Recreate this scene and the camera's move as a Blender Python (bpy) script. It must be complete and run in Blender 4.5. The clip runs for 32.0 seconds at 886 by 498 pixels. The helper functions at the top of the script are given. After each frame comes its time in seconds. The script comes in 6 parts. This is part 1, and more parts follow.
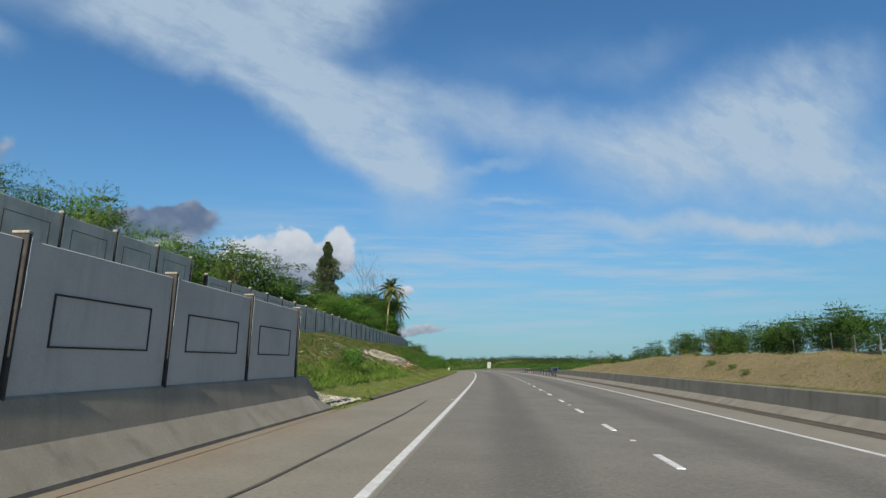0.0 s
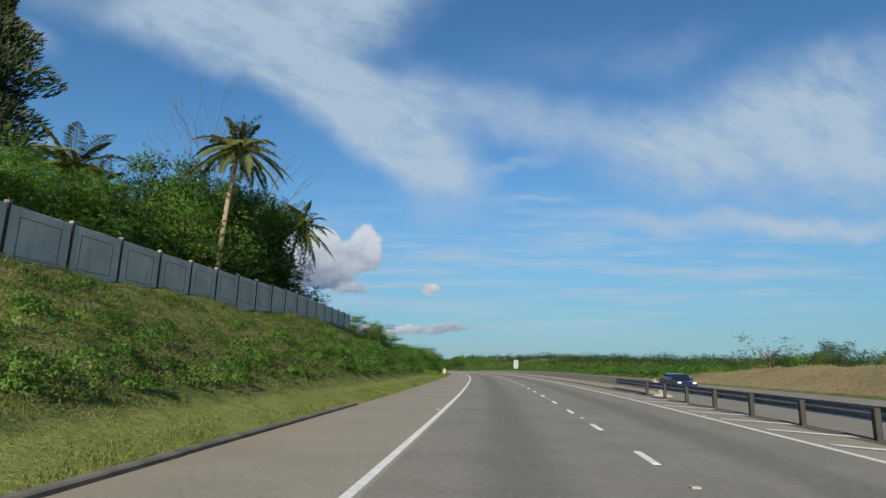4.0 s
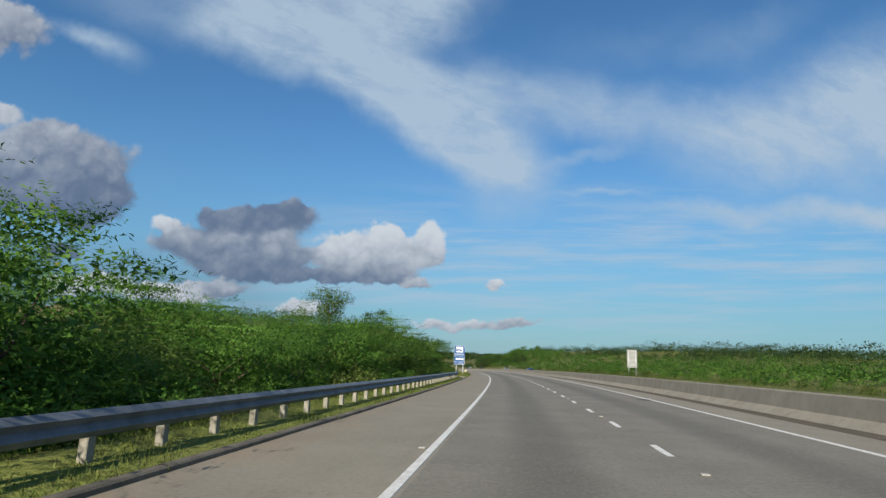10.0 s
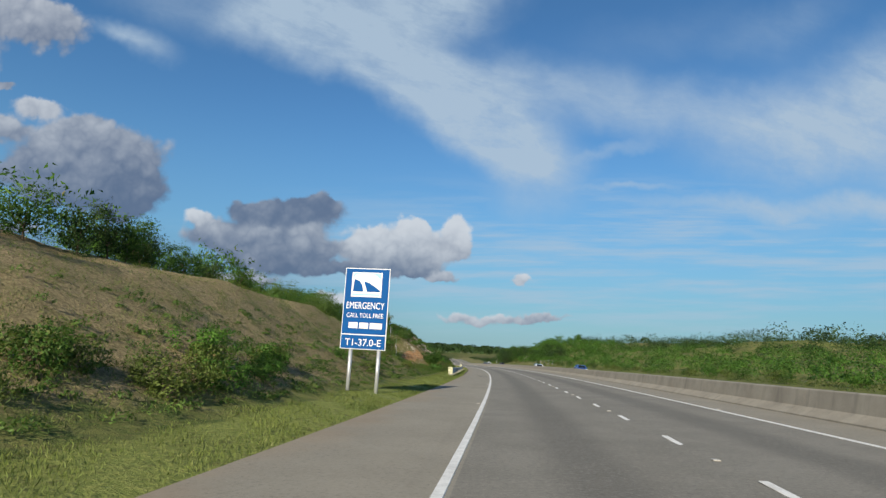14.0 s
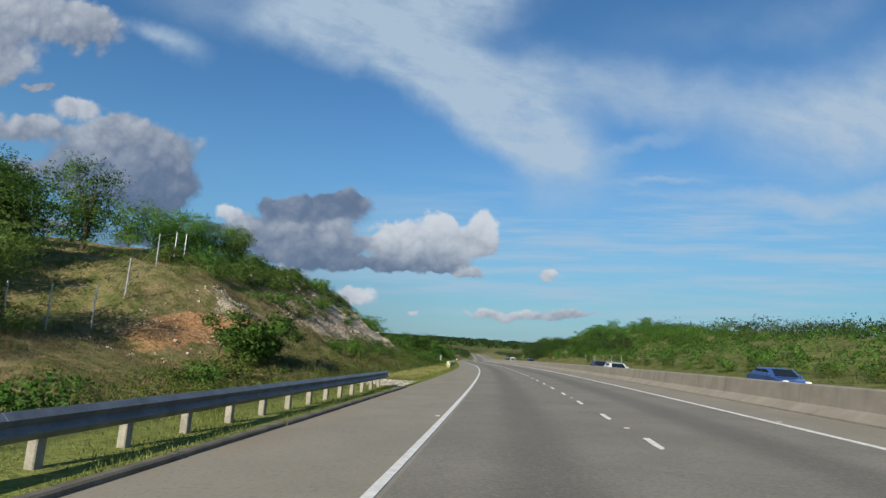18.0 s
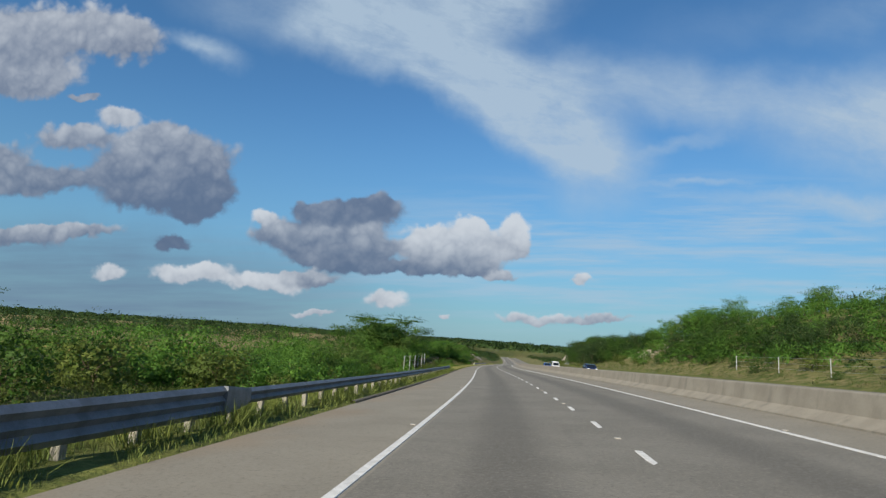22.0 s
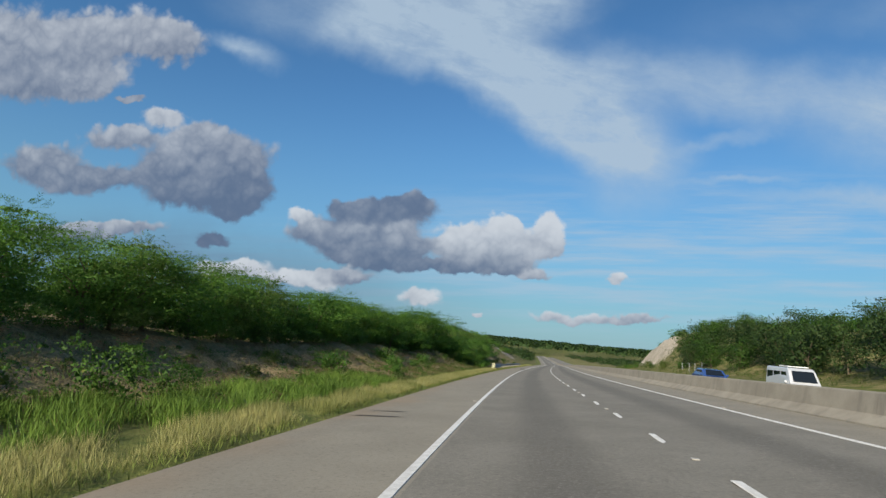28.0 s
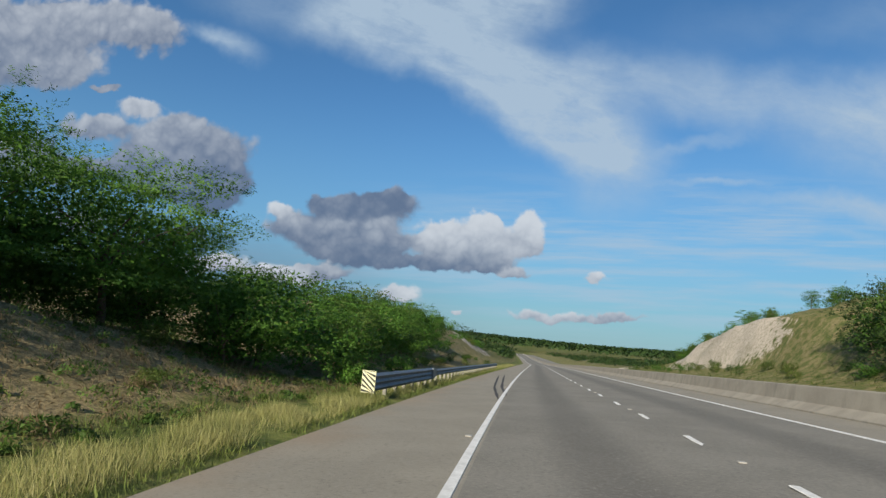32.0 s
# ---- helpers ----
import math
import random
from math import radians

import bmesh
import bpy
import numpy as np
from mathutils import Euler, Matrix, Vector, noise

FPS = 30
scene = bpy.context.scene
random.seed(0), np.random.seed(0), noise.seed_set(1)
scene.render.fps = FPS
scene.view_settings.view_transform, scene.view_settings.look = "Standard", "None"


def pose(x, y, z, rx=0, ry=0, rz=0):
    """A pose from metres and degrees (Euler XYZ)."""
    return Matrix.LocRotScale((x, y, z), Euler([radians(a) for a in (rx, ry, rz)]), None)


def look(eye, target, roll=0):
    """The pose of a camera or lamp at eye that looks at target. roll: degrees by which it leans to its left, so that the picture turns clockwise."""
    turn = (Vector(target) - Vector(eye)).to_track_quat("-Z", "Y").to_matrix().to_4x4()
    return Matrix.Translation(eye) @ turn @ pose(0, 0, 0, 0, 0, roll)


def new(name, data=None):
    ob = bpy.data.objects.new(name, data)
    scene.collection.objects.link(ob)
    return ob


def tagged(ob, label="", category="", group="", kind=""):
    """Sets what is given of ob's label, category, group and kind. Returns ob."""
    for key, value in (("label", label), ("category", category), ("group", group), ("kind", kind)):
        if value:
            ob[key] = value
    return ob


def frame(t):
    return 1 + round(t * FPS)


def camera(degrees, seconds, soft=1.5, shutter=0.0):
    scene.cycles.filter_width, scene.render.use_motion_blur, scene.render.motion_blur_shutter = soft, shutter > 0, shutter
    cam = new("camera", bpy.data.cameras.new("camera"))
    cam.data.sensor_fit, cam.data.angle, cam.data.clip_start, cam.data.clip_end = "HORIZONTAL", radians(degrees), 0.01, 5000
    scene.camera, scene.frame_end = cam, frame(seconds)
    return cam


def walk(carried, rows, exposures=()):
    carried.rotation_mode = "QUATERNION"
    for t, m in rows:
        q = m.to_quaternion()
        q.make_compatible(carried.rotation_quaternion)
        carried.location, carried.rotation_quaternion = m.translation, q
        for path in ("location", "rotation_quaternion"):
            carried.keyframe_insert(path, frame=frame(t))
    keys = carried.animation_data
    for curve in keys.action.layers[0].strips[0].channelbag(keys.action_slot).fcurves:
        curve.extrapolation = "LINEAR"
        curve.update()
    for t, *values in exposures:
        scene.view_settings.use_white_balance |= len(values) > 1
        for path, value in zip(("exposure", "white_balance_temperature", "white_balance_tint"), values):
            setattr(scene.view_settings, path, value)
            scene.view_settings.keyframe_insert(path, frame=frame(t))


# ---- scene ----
# ---- the line of the road: heading, grade and bank along its length ----
RS = np.arange(-120.0, 1500.5, 1.0)


def along(table, s):
    """A smooth reading of (s, value) rows at s."""
    k, v = np.array(table).T
    return np.interp(s, k, v)


def smooth(a, n):
    pad = np.concatenate([np.full(n, a[0]), a, np.full(n, a[-1])])
    return np.convolve(pad, np.ones(2 * n + 1) / (2 * n + 1), "valid")


HEADING = smooth(along([(-120, -8.5), (0, -5.6), (35, -4.6), (80, -2.7), (105, -1.3), (141, .3), (176, 1.8), (212, 3.3), (254, 5.2),
                        (303, 7.2), (338, 8.8), (372, 10.3), (404, 12), (436, 13.6), (458, 13.9), (481, 13.4), (511, 12.3), (539, 11.0),
                        (565, 9.9), (600, 9.3), (680, 9.3), (800, 11), (1500, 14)], RS), 12)
GRADE = smooth(along([(-120, 0), (0, .05), (80, -.45), (158, -1.0), (254, -1.48), (338, -1.63), (420, -1.85), (480, -1.86), (540, -1.68), (600, -1.72), (760, -1.9),
                      (950, -.8), (1500, 0)], RS), 12)
BANK = smooth(along([(-120, .45), (0, .45), (87, 0), (158, -.5), (254, -1.6), (303, -2.25), (372, -2.85), (436, -3.4), (500, -3.7), (540, -3.8), (640, -3), (760, -1), (1500, 0)], RS), 12)
I0 = 120
RX = np.cumsum(-np.sin(np.radians(HEADING)) * np.cos(np.radians(GRADE)))
RY = np.cumsum(np.cos(np.radians(HEADING)) * np.cos(np.radians(GRADE)))
RZ = np.cumsum(np.sin(np.radians(GRADE)))
RX, RY, RZ = RX - RX[I0], RY - RY[I0], RZ - RZ[I0]


def at(s, u, z=0.0):
    """World place at s along the road, u to the right of the left edge line, z above the (banked) road plane."""
    h = np.radians(np.interp(s, RS, HEADING))
    b = np.tan(np.radians(np.interp(s, RS, BANK)))
    return np.array([np.interp(s, RS, RX) + u * np.cos(h), np.interp(s, RS, RY) + u * np.sin(h),
                     np.interp(s, RS, RZ) - b * np.clip(u, -9, 22) + z])


def heading(s):
    return float(np.interp(s, RS, HEADING))


# camera: seconds, s, offset from the edge line, yaw, pitch, roll
DRIVE = [(0, 0, 1.29, -0.1, 11.4, -0.9), (1, 17.38, 1.29, 0, 11.4, -1.2), (2, 34.84, 1.35, 0.5, 11.2, -1.3), (2.5, 43.6, 1.38, 0.8, 11.2, -1.3),
         (4.5, 78.5, 1.52, 3.4, 11.1, -1.4), (5, 87.47, 1.62, 4.4, 10.95, -1.3), (5.5, 96.4, 1.65, 5.55, 10.85, -1.4), (6, 105.2, 1.68, 6.4, 10.75, -1.4),
         (6.25, 109.6, 1.68, 6, 10.75, -1.4), (6.5, 113.9, 1.69, 5.7, 10.75, -1.4), (7, 122.93, 1.69, 6.3, 10.8, -1.4), (8, 140.6, 1.60, 7.2, 10.65, -1.6),
         (9, 158.4, 1.47, 8.3, 10.6, -1.8), (10, 176.05, 1.23, 9.1, 10.45, -2.2), (11, 194.2, 1.02, 10.2, 10.2, -2.45), (12, 212.35, 0.82, 10.8, 10, -2.65),
         (13, 231.2, 0.64, 11.3, 9.88, -2.95), (14.3, 254.8, 0.66, 11.8, 9.68, -3.05), (17, 303.35, 1.01, 13.2, 9.28, -3.4), (18, 320.95, 1.20, 14.4, 9.1, -3.5),
         (19, 338.35, 1.35, 15.2, 9.15, -3.65), (20, 355.2, 1.47, 16, 9.13, -3.6), (21, 371.7, 1.54, 16.8, 9.07, -3.7), (22, 388.1, 1.58, 17.6, 9.24, -3.95),
         (23, 404.2, 1.56, 18.5, 9.13, -4.05), (24, 419.9, 1.50, 19.45, 8.9, -4.1), (25, 435.7, 1.36, 20.45, 8.82, -4.45), (25.5, 443.4, 1.32, 20.7, 8.8, -4.5),
         (27.5, 473.4, 1.20, 21, 8.8, -4.75), (28, 480.9, 1.15, 20.95, 8.8, -4.8), (29, 495.8, 0.98, 20.95, 8.75, -5), (30, 510.45, 0.87, 19.95, 8.75, -5.35),
         (31, 524.8, 0.73, 19.6, 8.72, -5.35), (32, 538.8, 0.61, 18.8, 8.7, -5.28)]
EYE_HEIGHT = 1.30

# ---- camera ----
cam = camera(77.0, 32.0, soft=1.4)
walk(cam, [(t, pose(*at(s, u, EYE_HEIGHT), 90 + pit, rol, yaw)) for t, s, u, yaw, pit, rol in DRIVE], [(0, .34)])

# ---- sky, clouds and sun ----
SUN_EL, SUN_TURN = 25.5, 186.0
world = bpy.data.worlds.new("sky")
scene.world = world
world.use_nodes = True
WT = world.node_tree
WN, WL = WT.nodes, WT.links


def wire(sock, value, links):
    if isinstance(value, (int, float, tuple, list)):
        sock.default_value = value
    else:
        links.new(value, sock)


def wmath(op, a, b=0.0, c=None, clamp=False):
    n = WN.new("ShaderNodeMath")
    n.operation, n.use_clamp = op, clamp
    for k, v in enumerate((a, b) if c is None else (a, b, c)):
        wire(n.inputs[k], v, WL)
    return n.outputs[0]


def wvec(op, a, b):
    n = WN.new("ShaderNodeVectorMath")
    n.operation = op
    wire(n.inputs[0], a, WL)
    if op == "SCALE":
        wire(n.inputs[3], b, WL)
    else:
        wire(n.inputs[1], b, WL)
    return n.outputs["Value"] if op in ("DOT_PRODUCT", "LENGTH") else n.outputs[0]


def wstep(x, lo, hi):
    n = WN.new("ShaderNodeMapRange")
    n.interpolation_type = "SMOOTHSTEP"
    for k, v in enumerate((x, lo, hi, 0.0, 1.0)):
        wire(n.inputs[k], v, WL)
    return n.outputs[0]


def wnoise(vec, scale, detail=6.0, rough=.55):
    n = WN.new("ShaderNodeTexNoise")
    wire(n.inputs["Vector"], vec, WL)
    n.inputs["Scale"].default_value, n.inputs["Detail"].default_value, n.inputs["Roughness"].default_value = scale, detail, rough
    return n.outputs["Fac"], n.outputs["Color"]


def wmap(vec, loc, turn, scale):
    n = WN.new("ShaderNodeMapping")
    n.vector_type = "TEXTURE"
    wire(n.inputs["Vector"], vec, WL)
    n.inputs["Location"].default_value, n.inputs["Rotation"].default_value, n.inputs["Scale"].default_value = (*loc, 0), (0, 0, turn), (*scale, 1)
    return n.outputs[0]


def wmix(fac, a, b):
    n = WN.new("ShaderNodeMix")
    n.data_type = "RGBA"
    wire(n.inputs["Factor"], fac, WL)
    wire(n.inputs["A"], a, WL)
    wire(n.inputs["B"], b, WL)
    return n.outputs["Result"]


sky = WN.new("ShaderNodeTexSky")
sky.sky_type, sky.sun_disc = "NISHITA", False
sky.sun_elevation, sky.sun_rotation = radians(SUN_EL), radians(SUN_TURN)
sky.altitude, sky.air_density, sky.dust_density, sky.ozone_density = 100, 1.2, .15, 3.0
tint = WN.new("ShaderNodeMix")
tint.data_type, tint.blend_type = "RGBA", "MULTIPLY"
WL.new(sky.outputs[0], tint.inputs["A"])
tint.inputs["B"].default_value = (.67, 1.10, 1.39, 1)
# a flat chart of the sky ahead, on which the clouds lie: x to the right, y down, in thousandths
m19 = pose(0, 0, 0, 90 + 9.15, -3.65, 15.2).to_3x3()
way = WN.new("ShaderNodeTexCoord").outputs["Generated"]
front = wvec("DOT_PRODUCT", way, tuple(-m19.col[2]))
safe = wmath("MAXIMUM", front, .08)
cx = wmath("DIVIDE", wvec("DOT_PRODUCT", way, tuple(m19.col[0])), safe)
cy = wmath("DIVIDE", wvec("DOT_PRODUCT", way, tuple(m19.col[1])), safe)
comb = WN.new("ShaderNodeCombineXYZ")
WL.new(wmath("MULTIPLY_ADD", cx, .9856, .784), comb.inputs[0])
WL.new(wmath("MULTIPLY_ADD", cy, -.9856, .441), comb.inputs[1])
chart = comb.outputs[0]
ahead = wstep(front, .1, .3)
WL.new(wmath("MULTIPLY_ADD", ahead, .7, .3), tint.inputs["Factor"])


def spot(vec, x, y, a, b, turn=0.0, core=.25):
    """A soft oval on the chart: 1 inside, 0 at its rim."""
    d = wmap(vec, (x / 1000, y / 1000), radians(turn), (a / 1000, b / 1000))
    return wstep(wvec("LENGTH", d, (0, 0, 0)), 1.0, core), d


def warped(vec, scale, amount, detail=5.0):
    _, c = wnoise(vec, scale, detail, .6)
    return wvec("ADD", vec, wvec("SCALE", wvec("SUBTRACT", c, (.5, .5, .5)), amount))


def in_turn(vec, total):
    """The same chart, but read only after the total so far: the ovals are then worked out one after another."""
    n = WN.new("ShaderNodeVectorMath")
    n.operation = "MULTIPLY_ADD"
    WL.new(total, n.inputs[0])
    n.inputs[1].default_value = (1e-9, 1e-9, 1e-9)
    WL.new(vec, n.inputs[2])
    return n.outputs[0]


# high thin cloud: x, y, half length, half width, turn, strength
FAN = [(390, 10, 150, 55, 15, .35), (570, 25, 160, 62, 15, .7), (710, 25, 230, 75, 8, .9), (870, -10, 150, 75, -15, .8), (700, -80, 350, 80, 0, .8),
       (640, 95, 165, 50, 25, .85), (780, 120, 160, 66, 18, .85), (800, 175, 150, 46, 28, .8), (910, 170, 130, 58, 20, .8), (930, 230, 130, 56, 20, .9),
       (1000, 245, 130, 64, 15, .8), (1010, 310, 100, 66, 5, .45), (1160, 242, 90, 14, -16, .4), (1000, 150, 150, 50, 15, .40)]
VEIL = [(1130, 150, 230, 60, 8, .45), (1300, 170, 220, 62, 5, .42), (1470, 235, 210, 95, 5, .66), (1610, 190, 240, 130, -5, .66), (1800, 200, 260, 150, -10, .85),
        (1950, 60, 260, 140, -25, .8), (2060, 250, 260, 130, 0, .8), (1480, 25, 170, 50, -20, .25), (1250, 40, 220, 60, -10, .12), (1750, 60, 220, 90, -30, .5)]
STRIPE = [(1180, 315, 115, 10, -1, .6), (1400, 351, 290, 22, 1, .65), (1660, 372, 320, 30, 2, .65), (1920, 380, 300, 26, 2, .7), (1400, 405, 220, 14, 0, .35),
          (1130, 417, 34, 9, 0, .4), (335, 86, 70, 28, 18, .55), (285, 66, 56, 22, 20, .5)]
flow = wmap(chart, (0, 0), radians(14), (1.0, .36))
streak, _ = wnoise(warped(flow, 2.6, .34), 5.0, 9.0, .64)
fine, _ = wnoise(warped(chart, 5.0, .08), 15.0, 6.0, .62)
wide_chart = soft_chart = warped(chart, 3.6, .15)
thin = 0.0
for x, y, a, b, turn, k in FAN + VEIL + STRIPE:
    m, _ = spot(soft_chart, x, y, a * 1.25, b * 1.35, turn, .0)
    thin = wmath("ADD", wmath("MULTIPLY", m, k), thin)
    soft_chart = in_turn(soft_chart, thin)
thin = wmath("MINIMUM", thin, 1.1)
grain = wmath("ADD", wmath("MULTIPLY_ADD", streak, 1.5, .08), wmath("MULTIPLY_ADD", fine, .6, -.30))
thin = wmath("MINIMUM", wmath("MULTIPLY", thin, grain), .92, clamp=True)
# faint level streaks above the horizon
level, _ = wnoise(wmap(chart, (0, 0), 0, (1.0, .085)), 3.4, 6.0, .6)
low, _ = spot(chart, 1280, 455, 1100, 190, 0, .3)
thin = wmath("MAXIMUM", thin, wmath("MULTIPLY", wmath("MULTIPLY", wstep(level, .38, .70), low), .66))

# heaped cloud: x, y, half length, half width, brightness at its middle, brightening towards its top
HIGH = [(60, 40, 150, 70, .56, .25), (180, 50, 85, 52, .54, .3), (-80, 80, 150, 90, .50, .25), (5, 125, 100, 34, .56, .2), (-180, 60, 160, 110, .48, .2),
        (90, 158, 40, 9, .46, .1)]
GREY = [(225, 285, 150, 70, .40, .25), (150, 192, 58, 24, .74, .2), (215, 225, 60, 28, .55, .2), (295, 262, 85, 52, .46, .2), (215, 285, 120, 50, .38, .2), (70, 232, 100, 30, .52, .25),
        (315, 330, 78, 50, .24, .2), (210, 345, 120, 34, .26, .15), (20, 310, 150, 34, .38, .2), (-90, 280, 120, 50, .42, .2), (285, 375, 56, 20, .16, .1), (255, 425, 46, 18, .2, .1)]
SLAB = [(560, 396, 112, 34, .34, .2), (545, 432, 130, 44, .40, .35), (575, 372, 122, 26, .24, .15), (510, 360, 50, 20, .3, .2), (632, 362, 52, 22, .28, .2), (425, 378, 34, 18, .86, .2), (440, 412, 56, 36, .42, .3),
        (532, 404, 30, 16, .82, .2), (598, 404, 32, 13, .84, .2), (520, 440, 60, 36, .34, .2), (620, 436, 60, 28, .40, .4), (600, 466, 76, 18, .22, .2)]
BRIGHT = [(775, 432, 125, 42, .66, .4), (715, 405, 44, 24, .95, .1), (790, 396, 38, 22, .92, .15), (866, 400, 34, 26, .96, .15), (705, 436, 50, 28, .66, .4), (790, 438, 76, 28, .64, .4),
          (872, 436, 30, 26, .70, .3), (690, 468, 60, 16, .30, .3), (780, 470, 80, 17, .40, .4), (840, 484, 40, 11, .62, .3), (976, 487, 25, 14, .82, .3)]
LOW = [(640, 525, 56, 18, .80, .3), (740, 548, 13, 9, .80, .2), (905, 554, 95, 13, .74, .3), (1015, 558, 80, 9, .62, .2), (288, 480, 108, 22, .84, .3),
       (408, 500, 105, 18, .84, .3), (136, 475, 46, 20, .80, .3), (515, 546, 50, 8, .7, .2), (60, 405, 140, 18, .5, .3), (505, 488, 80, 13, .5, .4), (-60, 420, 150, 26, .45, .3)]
# billows: rounded bulges at two sizes
_, puffc = wnoise(chart, 24.0, 5.0, .6)


def billow(vec):
    big, _ = wnoise(vec, 14.0, 1.5, .5)
    small, _ = wnoise(vec, 34.0, 2.0, .5)
    big = wmath("ABSOLUTE", wmath("MULTIPLY_ADD", big, 2.0, -1.0))
    small = wmath("ABSOLUTE", wmath("MULTIPLY_ADD", small, 2.0, -1.0))
    return wmath("MULTIPLY_ADD", big, 1.0, wmath("MULTIPLY_ADD", small, .6, -.32))


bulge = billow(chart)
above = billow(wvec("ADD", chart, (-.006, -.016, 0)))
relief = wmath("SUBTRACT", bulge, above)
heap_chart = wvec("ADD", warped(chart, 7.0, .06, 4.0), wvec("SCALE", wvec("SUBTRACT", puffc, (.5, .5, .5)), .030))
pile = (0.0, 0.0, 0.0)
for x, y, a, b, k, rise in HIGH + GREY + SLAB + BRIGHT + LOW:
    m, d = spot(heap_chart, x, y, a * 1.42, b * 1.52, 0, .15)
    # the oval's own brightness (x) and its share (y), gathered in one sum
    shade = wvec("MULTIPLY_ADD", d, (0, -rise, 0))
    shade.node.inputs[2].default_value = (0, k, 0)
    both = WN.new("ShaderNodeCombineXYZ")
    WL.new(wvec("DOT_PRODUCT", shade, (0, 1, 0)), both.inputs[0])
    both.inputs[1].default_value = 1.0
    pile = wvec("ADD", wvec("SCALE", both.outputs[0], wmath("MULTIPLY", m, m)), pile)
    heap_chart = in_turn(heap_chart, pile)
heaped = WN.new("ShaderNodeSeparateXYZ")
WL.new(pile, heaped.inputs[0])
mass = heaped.outputs[1]
most = wmath("MINIMUM", mass, 1.0)
tone = wmath("ADD", wmath("DIVIDE", heaped.outputs[0], wmath("MAXIMUM", mass, .01)), wmath("ADD", wmath("MULTIPLY", relief, .14), wmath("MULTIPLY", bulge, .26)))
heap = wmath("MULTIPLY", wstep(wmath("MULTIPLY_ADD", bulge, wmath("MULTIPLY", wmath("MINIMUM", wmath("MULTIPLY", most, 5.0), 1.0), .7), most), .12, .66), .94)
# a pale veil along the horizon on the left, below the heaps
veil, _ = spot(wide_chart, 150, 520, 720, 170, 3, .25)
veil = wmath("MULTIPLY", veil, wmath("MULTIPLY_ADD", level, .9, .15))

up = WN.new("ShaderNodeSeparateXYZ")
WL.new(way, up.inputs[0])
haze = wmath("MULTIPLY", wstep(up.outputs[2], .42, -.03), .72)
air = wmix(haze, tint.outputs["Result"], (2.0, 4.0, 5.75, 1))
clear = wmix(wmath("MULTIPLY", veil, ahead), air, (1.6, 2.45, 3.8, 1))
with_thin = wmix(wmath("MULTIPLY", thin, ahead), clear, (4.9, 6.3, 7.8, 1))
heap_colour = wmix(wstep(tone, .1, 1.05), (1.3, 1.85, 3.0, 1), (7.3, 7.8, 8.4, 1))
with_heap = wmix(wmath("MULTIPLY", heap, ahead), with_thin, heap_colour)
WL.new(with_heap, WN["Background"].inputs[0])
WN["Background"].inputs[1].default_value = .067

sun = new("sun", bpy.data.lights.new("sun", "SUN"))
sun.data.energy, sun.data.angle, sun.data.color = 5.0, radians(.5), (1, .91, .76)
sa, se = radians(SUN_TURN), radians(SUN_EL)
sun.matrix_world = look((0, 0, 60), (-math.sin(sa) * math.cos(se), -math.cos(sa) * math.cos(se), 60 - math.sin(se)))

# ---- materials ----
def surface(name, rough=.85, metal=0.0, spec=.3):
    m = bpy.data.materials.new(name)
    m.use_nodes = True
    b = m.node_tree.nodes["Principled BSDF"]
    b.inputs["Roughness"].default_value, b.inputs["Metallic"].default_value, b.inputs["Specular IOR Level"].default_value = rough, metal, spec
    return m, m.node_tree, b


